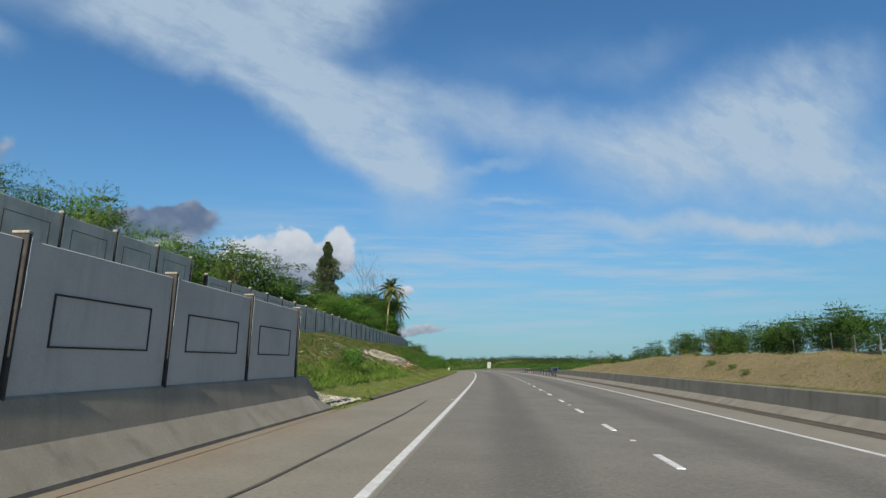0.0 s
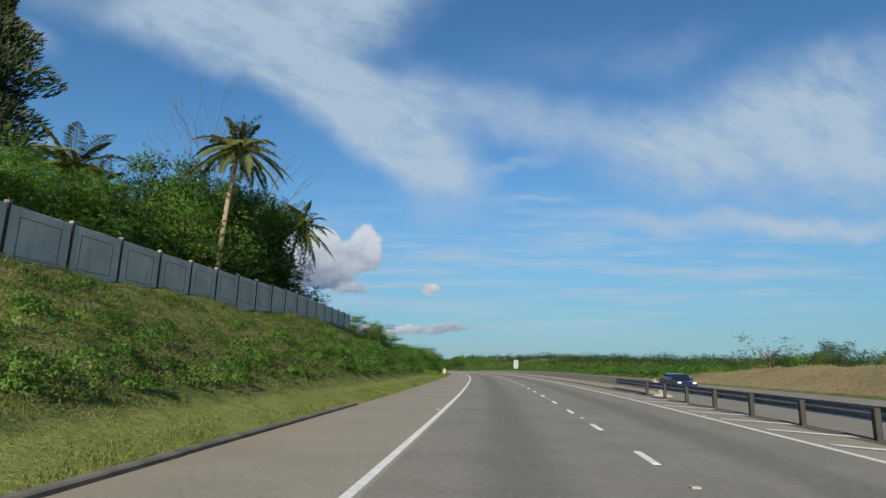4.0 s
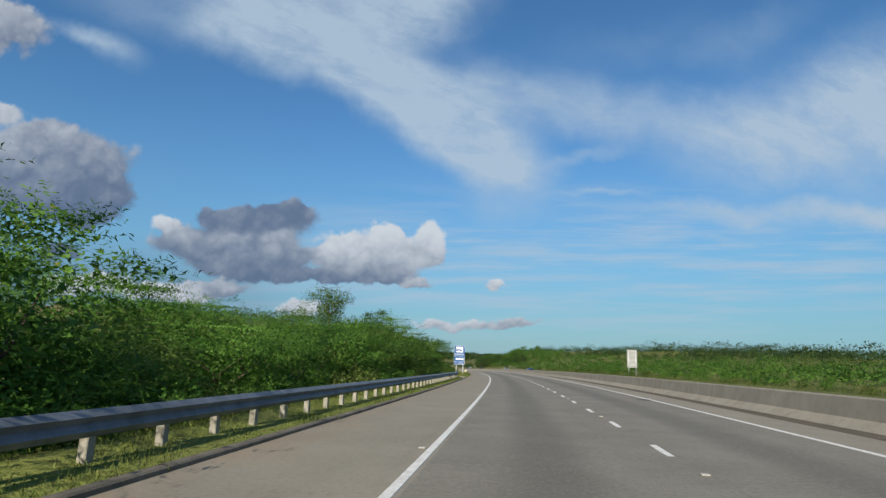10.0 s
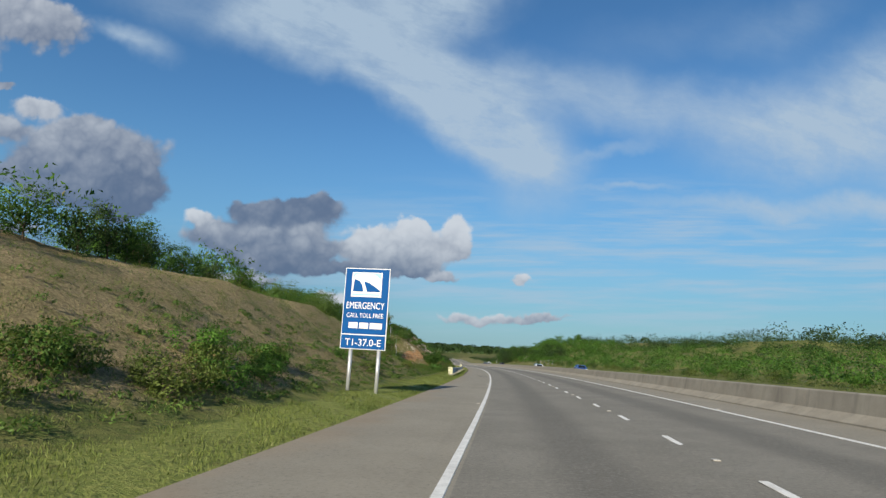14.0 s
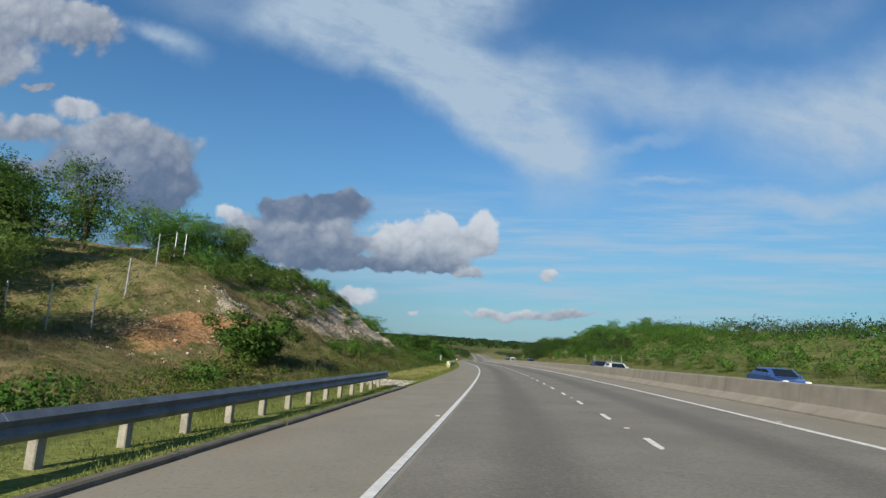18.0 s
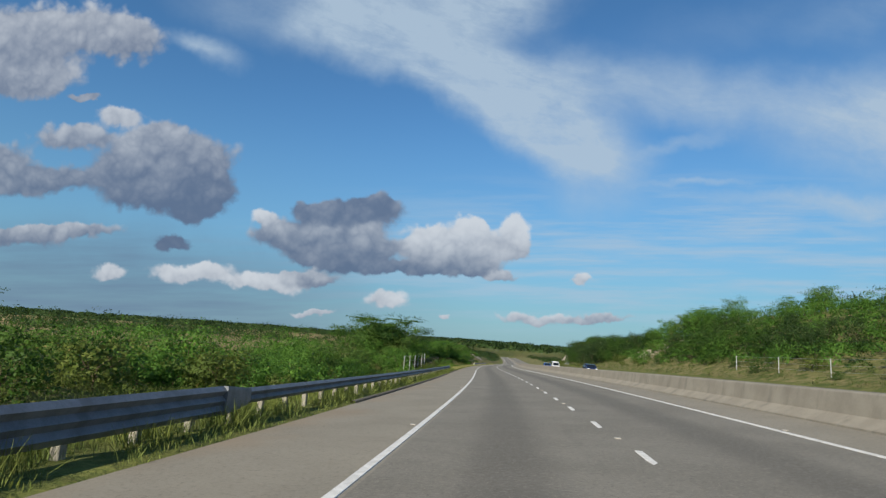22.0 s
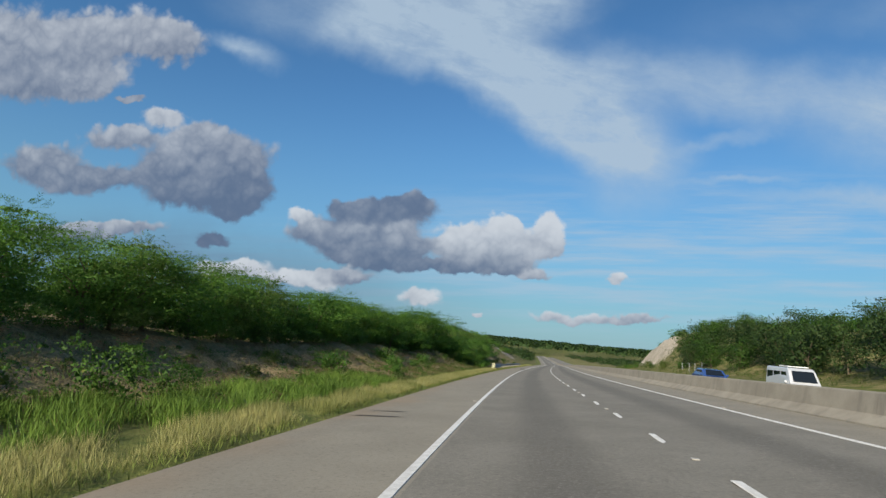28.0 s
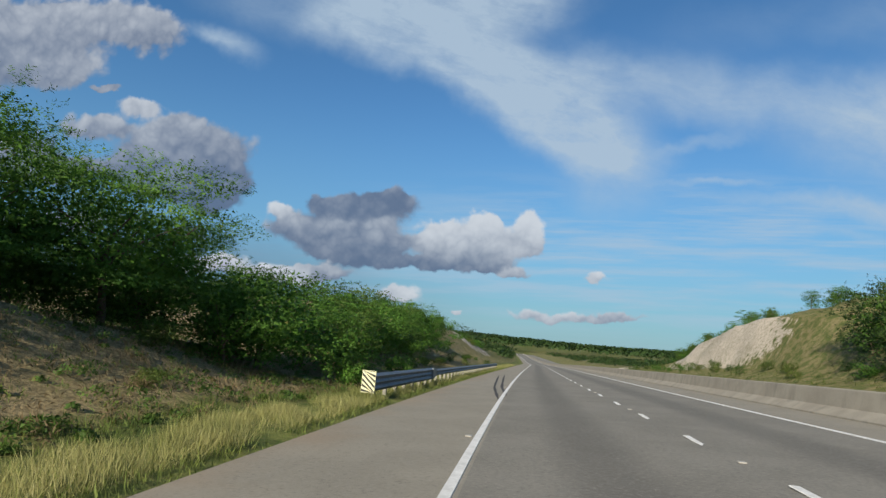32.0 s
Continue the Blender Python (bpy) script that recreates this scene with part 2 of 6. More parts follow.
class Nodes:
    """Short names for the nodes of one material."""

    def __init__(self, tree):
        self.t, self.n, self.l = tree, tree.nodes, tree.links

    def put(self, sock, v):
        wire(sock, v, self.l)

    def where(self, kind="Object"):
        return self.n.new("ShaderNodeTexCoord").outputs[kind]

    def world(self):
        return self.n.new("ShaderNodeNewGeometry").outputs["Position"]

    def noise(self, vec, scale, detail=4.0, rough=.6, squash=None):
        if squash:
            mp = self.n.new("ShaderNodeMapping")
            mp.inputs["Scale"].default_value = squash
            self.l.new(vec, mp.inputs["Vector"])
            vec = mp.outputs[0]
        n = self.n.new("ShaderNodeTexNoise")
        self.l.new(vec, n.inputs["Vector"])
        n.inputs["Scale"].default_value, n.inputs["Detail"].default_value, n.inputs["Roughness"].default_value = scale, detail, rough
        return n.outputs["Fac"]

    def ramp(self, x, lo, hi):
        n = self.n.new("ShaderNodeMapRange")
        n.interpolation_type = "SMOOTHSTEP"
        for k, v in enumerate((x, lo, hi, 0.0, 1.0)):
            self.put(n.inputs[k], v)
        return n.outputs[0]

    def math(self, op, a, b=0.0, clamp=False):
        n = self.n.new("ShaderNodeMath")
        n.operation, n.use_clamp = op, clamp
        self.put(n.inputs[0], a)
        self.put(n.inputs[1], b)
        return n.outputs[0]

    def mix(self, f, a, b, blend="MIX"):
        n = self.n.new("ShaderNodeMix")
        n.data_type, n.blend_type = "RGBA", blend
        self.put(n.inputs["Factor"], f)
        for k, v in (("A", a), ("B", b)):
            self.put(n.inputs[k], (*v, 1) if isinstance(v, tuple) and len(v) == 3 else v)
        return n.outputs["Result"]

    def bump(self, h, strength, dist, b):
        n = self.n.new("ShaderNodeBump")
        n.inputs["Strength"].default_value, n.inputs["Distance"].default_value = strength, dist
        self.l.new(h, n.inputs["Height"])
        self.l.new(n.outputs[0], b.inputs["Normal"])

    def attribute(self, name):
        n = self.n.new("ShaderNodeAttribute")
        n.attribute_name = name
        return n.outputs["Fac"]

    def split(self, vec):
        n = self.n.new("ShaderNodeSeparateXYZ")
        self.l.new(vec, n.inputs[0])
        return n.outputs

    def island(self):
        return self.n.new("ShaderNodeNewGeometry").outputs["Random Per Island"]

    def chance(self):
        return self.n.new("ShaderNodeObjectInfo").outputs["Random"]


def mottled(name, a, b, scale=3.0, rough=.85, metal=0.0, bump=.0, spec=.3, stain=None, fine=40.0):
    """Two colours mixed by coarse and fine noise at real size."""
    m, t, p = surface(name, rough, metal, spec)
    k = Nodes(t)
    w = k.world()
    f = k.ramp(k.math("ADD", k.math("MULTIPLY", k.noise(w, scale, 6), .65), k.math("MULTIPLY", k.noise(w, fine, 3), .35)), .35, .65)
    c = k.mix(f, a, b)
    if stain:
        streak = k.ramp(k.noise(w, 2.2, 5, .6, (1, 1, .12)), .52, .72)
        c = k.mix(k.math("MULTIPLY", streak, .45), c, stain)
    k.put(p.inputs["Base Color"], c)
    if bump:
        k.bump(k.noise(w, fine * 2, 4), bump, .01, p)
    return m


def asphalt(name, shoulder):
    m, t, p = surface(name, .9, 0, .25)
    k = Nodes(t)
    uv = k.where("UV")
    u, s = k.split(uv)[0], k.split(uv)[1]
    w = k.world()
    grit = k.noise(w, 55, 3, .8)
    blot = k.noise(w, .6, 5, .6)
    long = k.noise(uv, 1.2, 4, .6, (1.6, .03, 1))
    base = k.mix(k.ramp(blot, .3, .7), (.252, .230, .182), (.295, .268, .212)) if shoulder else k.mix(k.ramp(blot, .3, .7), (.190, .177, .147), (.230, .215, .180))
    if not shoulder:
        for mid in (1.75, 5.45):
            off = k.math("ABSOLUTE", k.math("SUBTRACT", u, mid))
            band = k.math("SUBTRACT", 1.0, k.ramp(off, .15, .85))
            base = k.mix(k.math("MULTIPLY", band, .55), base, (.106, .100, .086))
    base = k.mix(k.math("MULTIPLY", k.ramp(long, .55, .75), .15), base, (.125, .115, .10))
    speck = k.noise(w, 17, 4, .75)
    base = k.mix(k.math("MULTIPLY", k.ramp(speck, .5, .72), .55), base, (.31, .292, .245))
    base = k.mix(k.math("MULTIPLY", k.ramp(speck, .48, .28), .5), base, (.085, .078, .068))
    base = k.mix(k.ramp(grit, .56, .78), base, (.40, .36, .30))
    base = k.mix(k.ramp(grit, .42, .18), base, (.06, .057, .052))
    if shoulder:
        dust = k.ramp(k.math("ADD", k.math("MULTIPLY", u, -.25), k.noise(w, .35, 5)), .9, 1.35)
        base = k.mix(k.math("MULTIPLY", dust, .45), base, (.30, .21, .13))
    k.put(p.inputs["Base Color"], base)
    k.bump(grit, .5, .006, p)
    return m


def leaf_material(name, dark, light, dry=(.22, .17, .06), glow=.34):
    m, t, p = surface(name, .6, 0, .25)
    k = Nodes(t)
    f = k.island()
    c = k.mix(k.math("ADD", k.math("MULTIPLY", f, .6), .2), dark, light)
    c = k.mix(k.ramp(f, .965, 1.0), c, dry)
    c = k.mix(k.math("MULTIPLY", k.chance(), .35), c, light)
    c = k.mix(k.math("MULTIPLY", k.ramp(k.noise(k.world(), 1.3, 3), .5, .72), .5), c, tuple(v * g for v, g in zip(light, (1.06, 1.08, .85))))
    c = k.mix(k.math("MULTIPLY", k.ramp(k.noise(k.world(), .35, 3), .42, .66), .8), c, dark)
    k.put(p.inputs["Base Color"], c)
    tr = k.n.new("ShaderNodeBsdfTranslucent")
    k.put(tr.inputs["Color"], k.mix(.5, c, light))
    mx = k.n.new("ShaderNodeMixShader")
    mx.inputs[0].default_value = glow
    k.l.new(p.outputs[0], mx.inputs[1])
    k.l.new(tr.outputs[0], mx.inputs[2])
    k.l.new(mx.outputs[0], k.n["Material Output"].inputs[0])
    return m


def ground_material():
    m, t, p = surface("soil and turf", .95, 0, .1)
    k = Nodes(t)
    w = k.world()
    big, mid, small = k.noise(w, .18, 5), k.noise(w, 1.1, 5, .65), k.noise(w, 9, 4, .7)
    turf = k.mix(k.ramp(mid, .35, .65), (.078, .115, .028), (.18, .19, .058))
    turf = k.mix(k.math("MULTIPLY", k.ramp(small, .45, .7), .6), turf, (.24, .205, .08))
    dry = k.mix(k.ramp(small, .3, .7), (.20, .15, .08), (.40, .315, .17))
    c = k.mix(k.math("MULTIPLY", k.ramp(k.math("ADD", k.attribute("dry"), k.math("MULTIPLY", k.math("SUBTRACT", mid, .5), .9)), .35, .75), 1.0), turf, dry)
    red = k.mix(k.ramp(small, .3, .7), (.32, .14, .05), (.60, .38, .20))
    c = k.mix(k.ramp(k.math("ADD", k.attribute("red"), k.math("MULTIPLY", k.math("SUBTRACT", mid, .5), 1.4)), .5, .7), c, red)
    mown = k.mix(k.ramp(small, .3, .7), (.15, .19, .045), (.285, .30, .085))
    c = k.mix(k.ramp(k.math("ADD", k.attribute("mown"), k.math("MULTIPLY", k.math("SUBTRACT", mid, .5), .7)), .4, .7), c, mown)
    vein = k.noise(w, 2.6, 7, .75, (1, 1, .6))
    vein = k.math("ADD", k.math("MULTIPLY", vein, .4), k.math("ADD", k.math("MULTIPLY", k.noise(w, 9, 5, .7), .35), k.math("MULTIPLY", k.noise(w, 24, 4, .7), .25)))
    pale = k.mix(k.ramp(vein, .43, .56), (.15, .12, .085), (.72, .63, .50))
    pale = k.mix(k.math("MULTIPLY", k.attribute("chalk"), .8), pale, k.mix(k.ramp(vein, .4, .6), (.50, .42, .32), (.70, .61, .48)))
    c = k.mix(k.ramp(k.math("ADD", k.attribute("pale"), k.math("MULTIPLY", k.math("SUBTRACT", mid, .5), 1.2)), .45, .62), c, pale)
    spots = k.noise(w, 3.1, 4, .7)
    c = k.mix(k.math("MULTIPLY", k.ramp(spots, .52, .68), .6), c, (.085, .085, .034))
    c = k.mix(k.math("MULTIPLY", k.ramp(big, .4, .7), .3), c, (.10, .10, .036))
    k.put(p.inputs["Base Color"], c)
    k.bump(k.math("ADD", small, k.math("MULTIPLY", vein, 1.5)), .6, .08, p)
    return m


GROUND = ground_material()
ROAD = asphalt("worn lane asphalt", False)
SHOULDER = asphalt("pale shoulder asphalt", True)
PAINT = mottled("road paint", (.80, .79, .75), (.60, .59, .55), 6.0, .7, bump=.1)
CONCRETE = mottled("cast concrete", (.34, .31, .25), (.26, .235, .19), 1.2, .9, stain=(.15, .14, .12), bump=.25)
PANEL = mottled("grey precast panel", (.52, .51, .48), (.42, .41, .39), .9, .9, stain=(.30, .295, .285), bump=.2)
PANEL_OLD = mottled("weathered grey panel", (.64, .60, .54), (.46, .44, .40), .8, .9, stain=(.24, .23, .21), bump=.3)
STEEL_DARK = mottled("weathered galvanised steel", (.23, .25, .28), (.15, .165, .185), 3.0, .55, .35, spec=.4, stain=(.10, .10, .105))
POST_GREY = mottled("pale concrete post", (.33, .315, .265), (.21, .20, .165), 5.0, .9, bump=.2)
POST_STEEL = mottled("galvanised post", (.52, .53, .54), (.42, .43, .44), 6.0, .45, .5)
# for joint posts, dark rail posts, and strips painted as shade on wall panels
DARK_JOINT_AND_SHADE = mottled("dark joint and recess shade", (.035, .035, .035), (.06, .058, .055), 5.0, .9)
KERB = mottled("dirty kerb concrete", (.20, .178, .14), (.10, .09, .072), 2.0, .95, bump=.3)
DIRT = mottled("gutter dirt", (.085, .072, .055), (.13, .11, .08), 3.0, .95, bump=.3)
ROCK = mottled("grey broken rock", (.36, .33, .28), (.12, .108, .09), 3.5, .95, bump=.6, fine=22.0)
BLUE = mottled("blue sign sheet", (.004, .080, .27), (.004, .070, .24), 2.0, .6, spec=.1)
WHITE = mottled("white sign sheet", (.82, .82, .80), (.74, .74, .73), 3.0, .4)
PALE_BLUE = mottled("pale blue sheet", (.35, .62, .78), (.28, .52, .70), 3.0, .4)
SIGN_BACK = mottled("bare sheet back", (.36, .37, .35), (.27, .28, .27), 2.0, .6, .2)
YELLOW = mottled("yellow reflective sheet", (.8, .78, .5), (.7, .68, .42), 5.0, .45)
BLACK = mottled("black sheet", (.03, .035, .03), (.05, .05, .045), 5.0, .5)
BARK = mottled("bark", (.16, .12, .08), (.085, .065, .045), 6.0, .95, bump=.4)
PALM_BARK = mottled("palm trunk", (.33, .27, .19), (.24, .19, .13), 6.0, .95, bump=.4)
SKID = mottled("tyre rubber mark", (.035, .034, .033), (.07, .068, .065), 8.0, .9)
DARK_MARK = mottled("dark road mark", (.080, .074, .064), (.125, .115, .10), 4.0, .9)
LEAF_A = leaf_material("feathery green leaves", (.042, .118, .017), (.148, .300, .044))
LEAF_B = leaf_material("olive leaves", (.050, .106, .019), (.152, .240, .050))
LEAF_C = leaf_material("dark broad leaves", (.024, .070, .011), (.098, .190, .030))
LEAF_D = leaf_material("dull far leaves", (.030, .066, .018), (.075, .128, .036))
LEAF_P = leaf_material("palm fronds", (.055, .082, .018), (.20, .21, .06), (.25, .19, .07))
LEAF_F = leaf_material("grey-green needles", (.040, .062, .030), (.10, .13, .065))
WEED = leaf_material("weeds", (.058, .108, .020), (.19, .235, .052), (.26, .18, .08))
DEAD = leaf_material("dead brown weeds", (.14, .10, .05), (.30, .225, .12), (.36, .27, .14))
RANK = leaf_material("rank green grass", (.09, .17, .026), (.22, .34, .06))
GRASS = leaf_material("verge grass", (.105, .16, .032), (.27, .31, .080), (.48, .42, .18))
STRAW = leaf_material("tall dry grass", (.20, .235, .06), (.55, .50, .22), (.72, .64, .38))


def stone_material():
    m, t, p = surface("pale field stone", .9, 0, .2)
    k = Nodes(t)
    c = k.mix(k.chance(), (.34, .31, .26), (.58, .54, .47))
    c = k.mix(k.math("MULTIPLY", k.ramp(k.noise(k.world(), 14, 5), .45, .7), .7), c, (.22, .19, .15))
    k.put(p.inputs["Base Color"], c)
    k.bump(k.noise(k.world(), 30, 4), .4, .02, p)
    return m


STONE = stone_material()


def rubble_material():
    m, t, p = surface("broken pale rock", .95, 0, .15)
    k = Nodes(t)
    c = k.mix(k.island(), (.24, .20, .15), (.74, .66, .54))
    c = k.mix(k.math("MULTIPLY", k.ramp(k.noise(k.world(), 12, 4), .45, .7), .6), c, (.22, .16, .10))
    k.put(p.inputs["Base Color"], c)
    return m


RUBBLE = rubble_material()


def car_paint(name, c, rough=.25, metal=.3):
    m, t, p = surface(name, rough, metal, .5)
    k = Nodes(t)
    k.put(p.inputs["Base Color"], k.mix(k.math("MULTIPLY", k.noise(k.world(), 6, 3), .2), c, tuple(.7 * v for v in c)))
    p.inputs["Coat Weight"].default_value = .5
    return m


CAR_BLUE, CAR_WHITE, CAR_NAVY = car_paint("blue car paint", (.05, .11, .32)), car_paint("white car paint", (.72, .73, .74)), car_paint("navy car paint", (.018, .028, .075))
GLASS = surface("tinted window glass", .06, 0, .6)[0]
GLASS.node_tree.nodes["Principled BSDF"].inputs["Base Color"].default_value = (.012, .016, .02, 1)
TYRE = mottled("tyre rubber", (.02, .02, .02), (.035, .035, .035), 8, .9)
LAMP = surface("lamp glass", .15, 0, .6)[0]
LAMP.node_tree.nodes["Principled BSDF"].inputs["Base Color"].default_value = (.75, .76, .78, 1)

# ---- building helpers ----
def mesh(name, verts, faces, mat, smooth=False, normals=None):
    me = bpy.data.meshes.new(name)
    me.from_pydata(np.asarray(verts, float).tolist() if isinstance(verts, np.ndarray) else [tuple(v) for v in verts], [], faces.tolist() if isinstance(faces, np.ndarray) else faces)
    for m in (mat if isinstance(mat, (list, tuple)) else [mat]):
        me.materials.append(m)
    if smooth:
        me.polygons.foreach_set("use_smooth", [True] * len(me.polygons))
    me.update()
    if normals is not None:
        me.polygons.foreach_set("use_smooth", [True] * len(me.polygons))
        me.normals_split_custom_set_from_vertices(np.asarray(normals, float).tolist())
    return me


def thing(name, place, label, category, group="", turn=0.0):
    """An empty at the base of a thing."""
    ob = new(name)
    ob.matrix_world = pose(*place, 0, 0, turn)
    ob.empty_display_size = .2
    return tagged(ob, label, category, group)


def part(name, data, parent, label="", place=None, turn=0.0):
    """One mesh under a thing or part, in the parent's own axes (bm or mesh data)."""
    ob = new(name, data)
    ob.parent = parent
    if place is not None:
        ob.matrix_basis = pose(*place, 0, 0, turn)
    return tagged(ob, label) if label else ob


def structure(name, data, label=""):
    return tagged(new(name, data), label, "", "", "structure")


def box(x0, x1, y0, y1, z0, z1, bevel=.0):
    bm = bmesh.new()
    bmesh.ops.create_cube(bm, size=1)
    bmesh.ops.scale(bm, vec=(x1 - x0, y1 - y0, z1 - z0), verts=bm.verts)
    bmesh.ops.translate(bm, vec=((x0 + x1) / 2, (y0 + y1) / 2, (z0 + z1) / 2), verts=bm.verts)
    if bevel:
        bmesh.ops.bevel(bm, geom=bm.edges[:], offset=bevel, segments=1, affect="EDGES")
    return bm


def tube(p, q, r0, r1, n=8):
    """A tapered round bar from p to q."""
    bm = bmesh.new()
    d = Vector(q) - Vector(p)
    bmesh.ops.create_cone(bm, cap_ends=True, segments=n, radius1=r0, radius2=r1, depth=d.length)
    m = Matrix.Translation((Vector(p) + Vector(q)) / 2) @ d.to_track_quat("Z", "Y").to_matrix().to_4x4()
    bmesh.ops.transform(bm, matrix=m, verts=bm.verts)
    return bm


def done(name, bm, mat, smooth=False):
    me = bpy.data.meshes.new(name)
    bm.to_mesh(me)
    bm.free()
    for m in (mat if isinstance(mat, (list, tuple)) else [mat]):
        me.materials.append(m)
    if smooth:
        me.polygons.foreach_set("use_smooth", [True] * len(me.polygons))
    return me



def sweep(name, ss, prof, mat, base=(0, 0, 0), close=False, caps=True, uv=False, zoff=None):
    """A profile of (u, z) drawn along the road at the stations ss."""
    n = len(prof)
    pu, pz = np.array([q[0] for q in prof]), np.array([q[1] for q in prof])
    S = np.repeat(ss, n)
    U = np.tile(pu, len(ss))
    Z = np.tile(pz, len(ss)) + (np.repeat(zoff, n) if zoff is not None else 0)
    V = at(S, U, Z).T - np.array(base)
    F = []
    for i in range(len(ss) - 1):
        for j in range(n if close else n - 1):
            a, b = i * n + j, i * n + (j + 1) % n
            F.append((a, b, b + n, a + n))
    if close and caps:
        F.append(tuple(range(n - 1, -1, -1)))
        F.append(tuple(range((len(ss) - 1) * n, len(ss) * n)))
    me = mesh(name, V, F, mat)
    if uv:
        lay = me.uv_layers.new(name="UVMap")
        idx = np.empty(len(me.loops), int)
        me.loops.foreach_get("vertex_index", idx)
        lay.data.foreach_set("uv", np.stack([U[idx], S[idx]], 1).ravel())
    return me


def stations(a, b, step):
    return np.linspace(a, b, max(2, int(round((b - a) / step)) + 1))


# ---- the lie of the land, by stations along the road: (u, height) from the verge outwards ----
LEFT_FIRST = [(-120, (-4.2, .1), (-8.5, 1.7), (-13.9, 3.9), (-30, 4.2), (-70, 5), (-320, 6)),
              (24, (-4.2, .1), (-8.5, 1.6), (-13.9, 3.9), (-30, 4.0), (-70, 5), (-320, 6)),
              (32, (-4.2, .1), (-8.5, 1.7), (-13.9, 3.5), (-30, 3.8), (-70, 5), (-320, 6)),
              (62, (-4.2, .1), (-9, 1.9), (-13.9, 3.65), (-30, 4.0), (-70, 5), (-320, 6)),
              (100, (-4.4, .1), (-9, 2.5), (-13.9, 4.35), (-30, 4.6), (-70, 5), (-320, 5)),
              (115, (-4.5, .1), (-9, 2.7), (-13.9, 4.85), (-30, 5.0), (-70, 5), (-320, 5)),
              (134, (-4.6, .1), (-9, 2.4), (-13.6, 4.85), (-30, 4.5), (-70, 4), (-320, 4))]
LEFT_SECOND = [(145, (-4.8, .0), (-9, 1.2), (-13, 2.8), (-30, 3.0), (-70, 3), (-320, 4)),
               (158, (-4.8, .06), (-8, -.3), (-12, .3), (-30, .5), (-70, 1), (-320, 3)),
               (172, (-4.6, .12), (-8, -1.0), (-12, -1.2), (-30, -1), (-70, 0), (-320, 3)),
               (236, (-4.6, .12), (-8, -.8), (-12, -.8), (-30, 0), (-70, 2), (-320, 4)),
               (250, (-5.2, .1), (-8.5, .9), (-12, 2.3), (-25, 3.5), (-70, 6), (-320, 6)),
               (265, (-5.4, .15), (-9, 1.9), (-13, 4.1), (-25, 6.5), (-70, 9), (-320, 8)),
               (290, (-5.4, .15), (-9, 2.2), (-13, 4.9), (-25, 6.5), (-70, 9), (-320, 8))]
LEFT_THIRD = [(305, (-5.4, .1), (-8, 1.0), (-12, 2.9), (-25, 4.5), (-70, 8), (-320, 8)),
              (318, (-5.2, .10), (-8, -.2), (-11, .3), (-25, 2.0), (-70, 6), (-320, 7)),
              (331, (-5.0, .10), (-8, -.1), (-12, .3), (-25, 2.0), (-70, 6), (-320, 7)),
              (340, (-5.0, .0), (-8, .2), (-15, 1.7), (-24, 3.5), (-70, 7), (-320, 7)),
              (348, (-5.2, .1), (-9, 1.4), (-15, 4.9), (-24, 6.2), (-70, 9), (-320, 7)),
              (357, (-5.2, .15), (-9.5, 2.0), (-15.2, 6.2), (-22, 7.6), (-70, 9), (-320, 7)),
              (369, (-5.2, .2), (-9, 2.0), (-15.5, 7.2), (-22, 8.7), (-70, 9), (-320, 5))]
LEFT_FOURTH = [(380, (-5.2, .2), (-9, 1.9), (-15.2, 6.5), (-22, 7.8), (-70, 7), (-320, 3)),
               (392, (-5.2, .1), (-9, 1.4), (-15, 4.8), (-22, 5.0), (-70, 2), (-320, 0)),
               (406, (-5.0, .0), (-9, .2), (-15, 1.0), (-22, .5), (-70, -3), (-320, -3)),
               (420, (-4.6, .10), (-8, -1.2), (-15, -2.0), (-30, -3.5), (-70, -4), (-320, -4)),
               (446, (-4.6, .10), (-8, -.8), (-15, -1.5), (-30, -3), (-70, -4), (-320, -4)),
               (462, (-4.8, .0), (-8, .1), (-12, .5), (-30, 0), (-70, -1), (-320, -2)),
               (474, (-5.0, .0), (-8.5, .5), (-11.8, 1.5), (-25, 1.8), (-70, 1), (-320, 0))]
LEFT_FIFTH = [(500, (-5.0, .05), (-8.5, .5), (-11.8, 1.5), (-25, 2.2), (-70, 2), (-320, 0)),
              (530, (-5.0, .05), (-8.5, .6), (-11.5, 1.85), (-25, 2.6), (-70, 3), (-320, 0)),
              (550, (-5.0, .05), (-7.5, .6), (-10, 1.75), (-25, 3), (-70, 3), (-320, 0)),
              (564, (-5.0, .0), (-7.5, .0), (-10, .5), (-25, 1.6), (-70, 3), (-320, 1)),
              (585, (-5.2, .0), (-9, .9), (-14, 3.0), (-25, 4.2), (-70, 5), (-320, 2)),
              (605, (-5.2, .05), (-9, 1.6), (-14.5, 4.8), (-25, 6.2), (-70, 7), (-320, 4)),
              (640, (-5.4, .1), (-9, 1.9), (-15, 6.2), (-26, 7.2), (-70, 8), (-320, 6))]
LEFT_SIXTH = [(690, (-5.6, .1), (-10, 1.6), (-16, 4.6), (-28, 6.6), (-70, 8), (-320, 6)),
              (740, (-5.8, .1), (-10, 1.4), (-17, 4.5), (-28, 6), (-70, 7), (-320, 7)),
              (1500, (-6, .1), (-10, .6), (-17, 1.5), (-28, 2.5), (-70, 5), (-320, 10))]
LEFT = LEFT_FIRST + LEFT_SECOND + LEFT_THIRD + LEFT_FOURTH + LEFT_FIFTH + LEFT_SIXTH
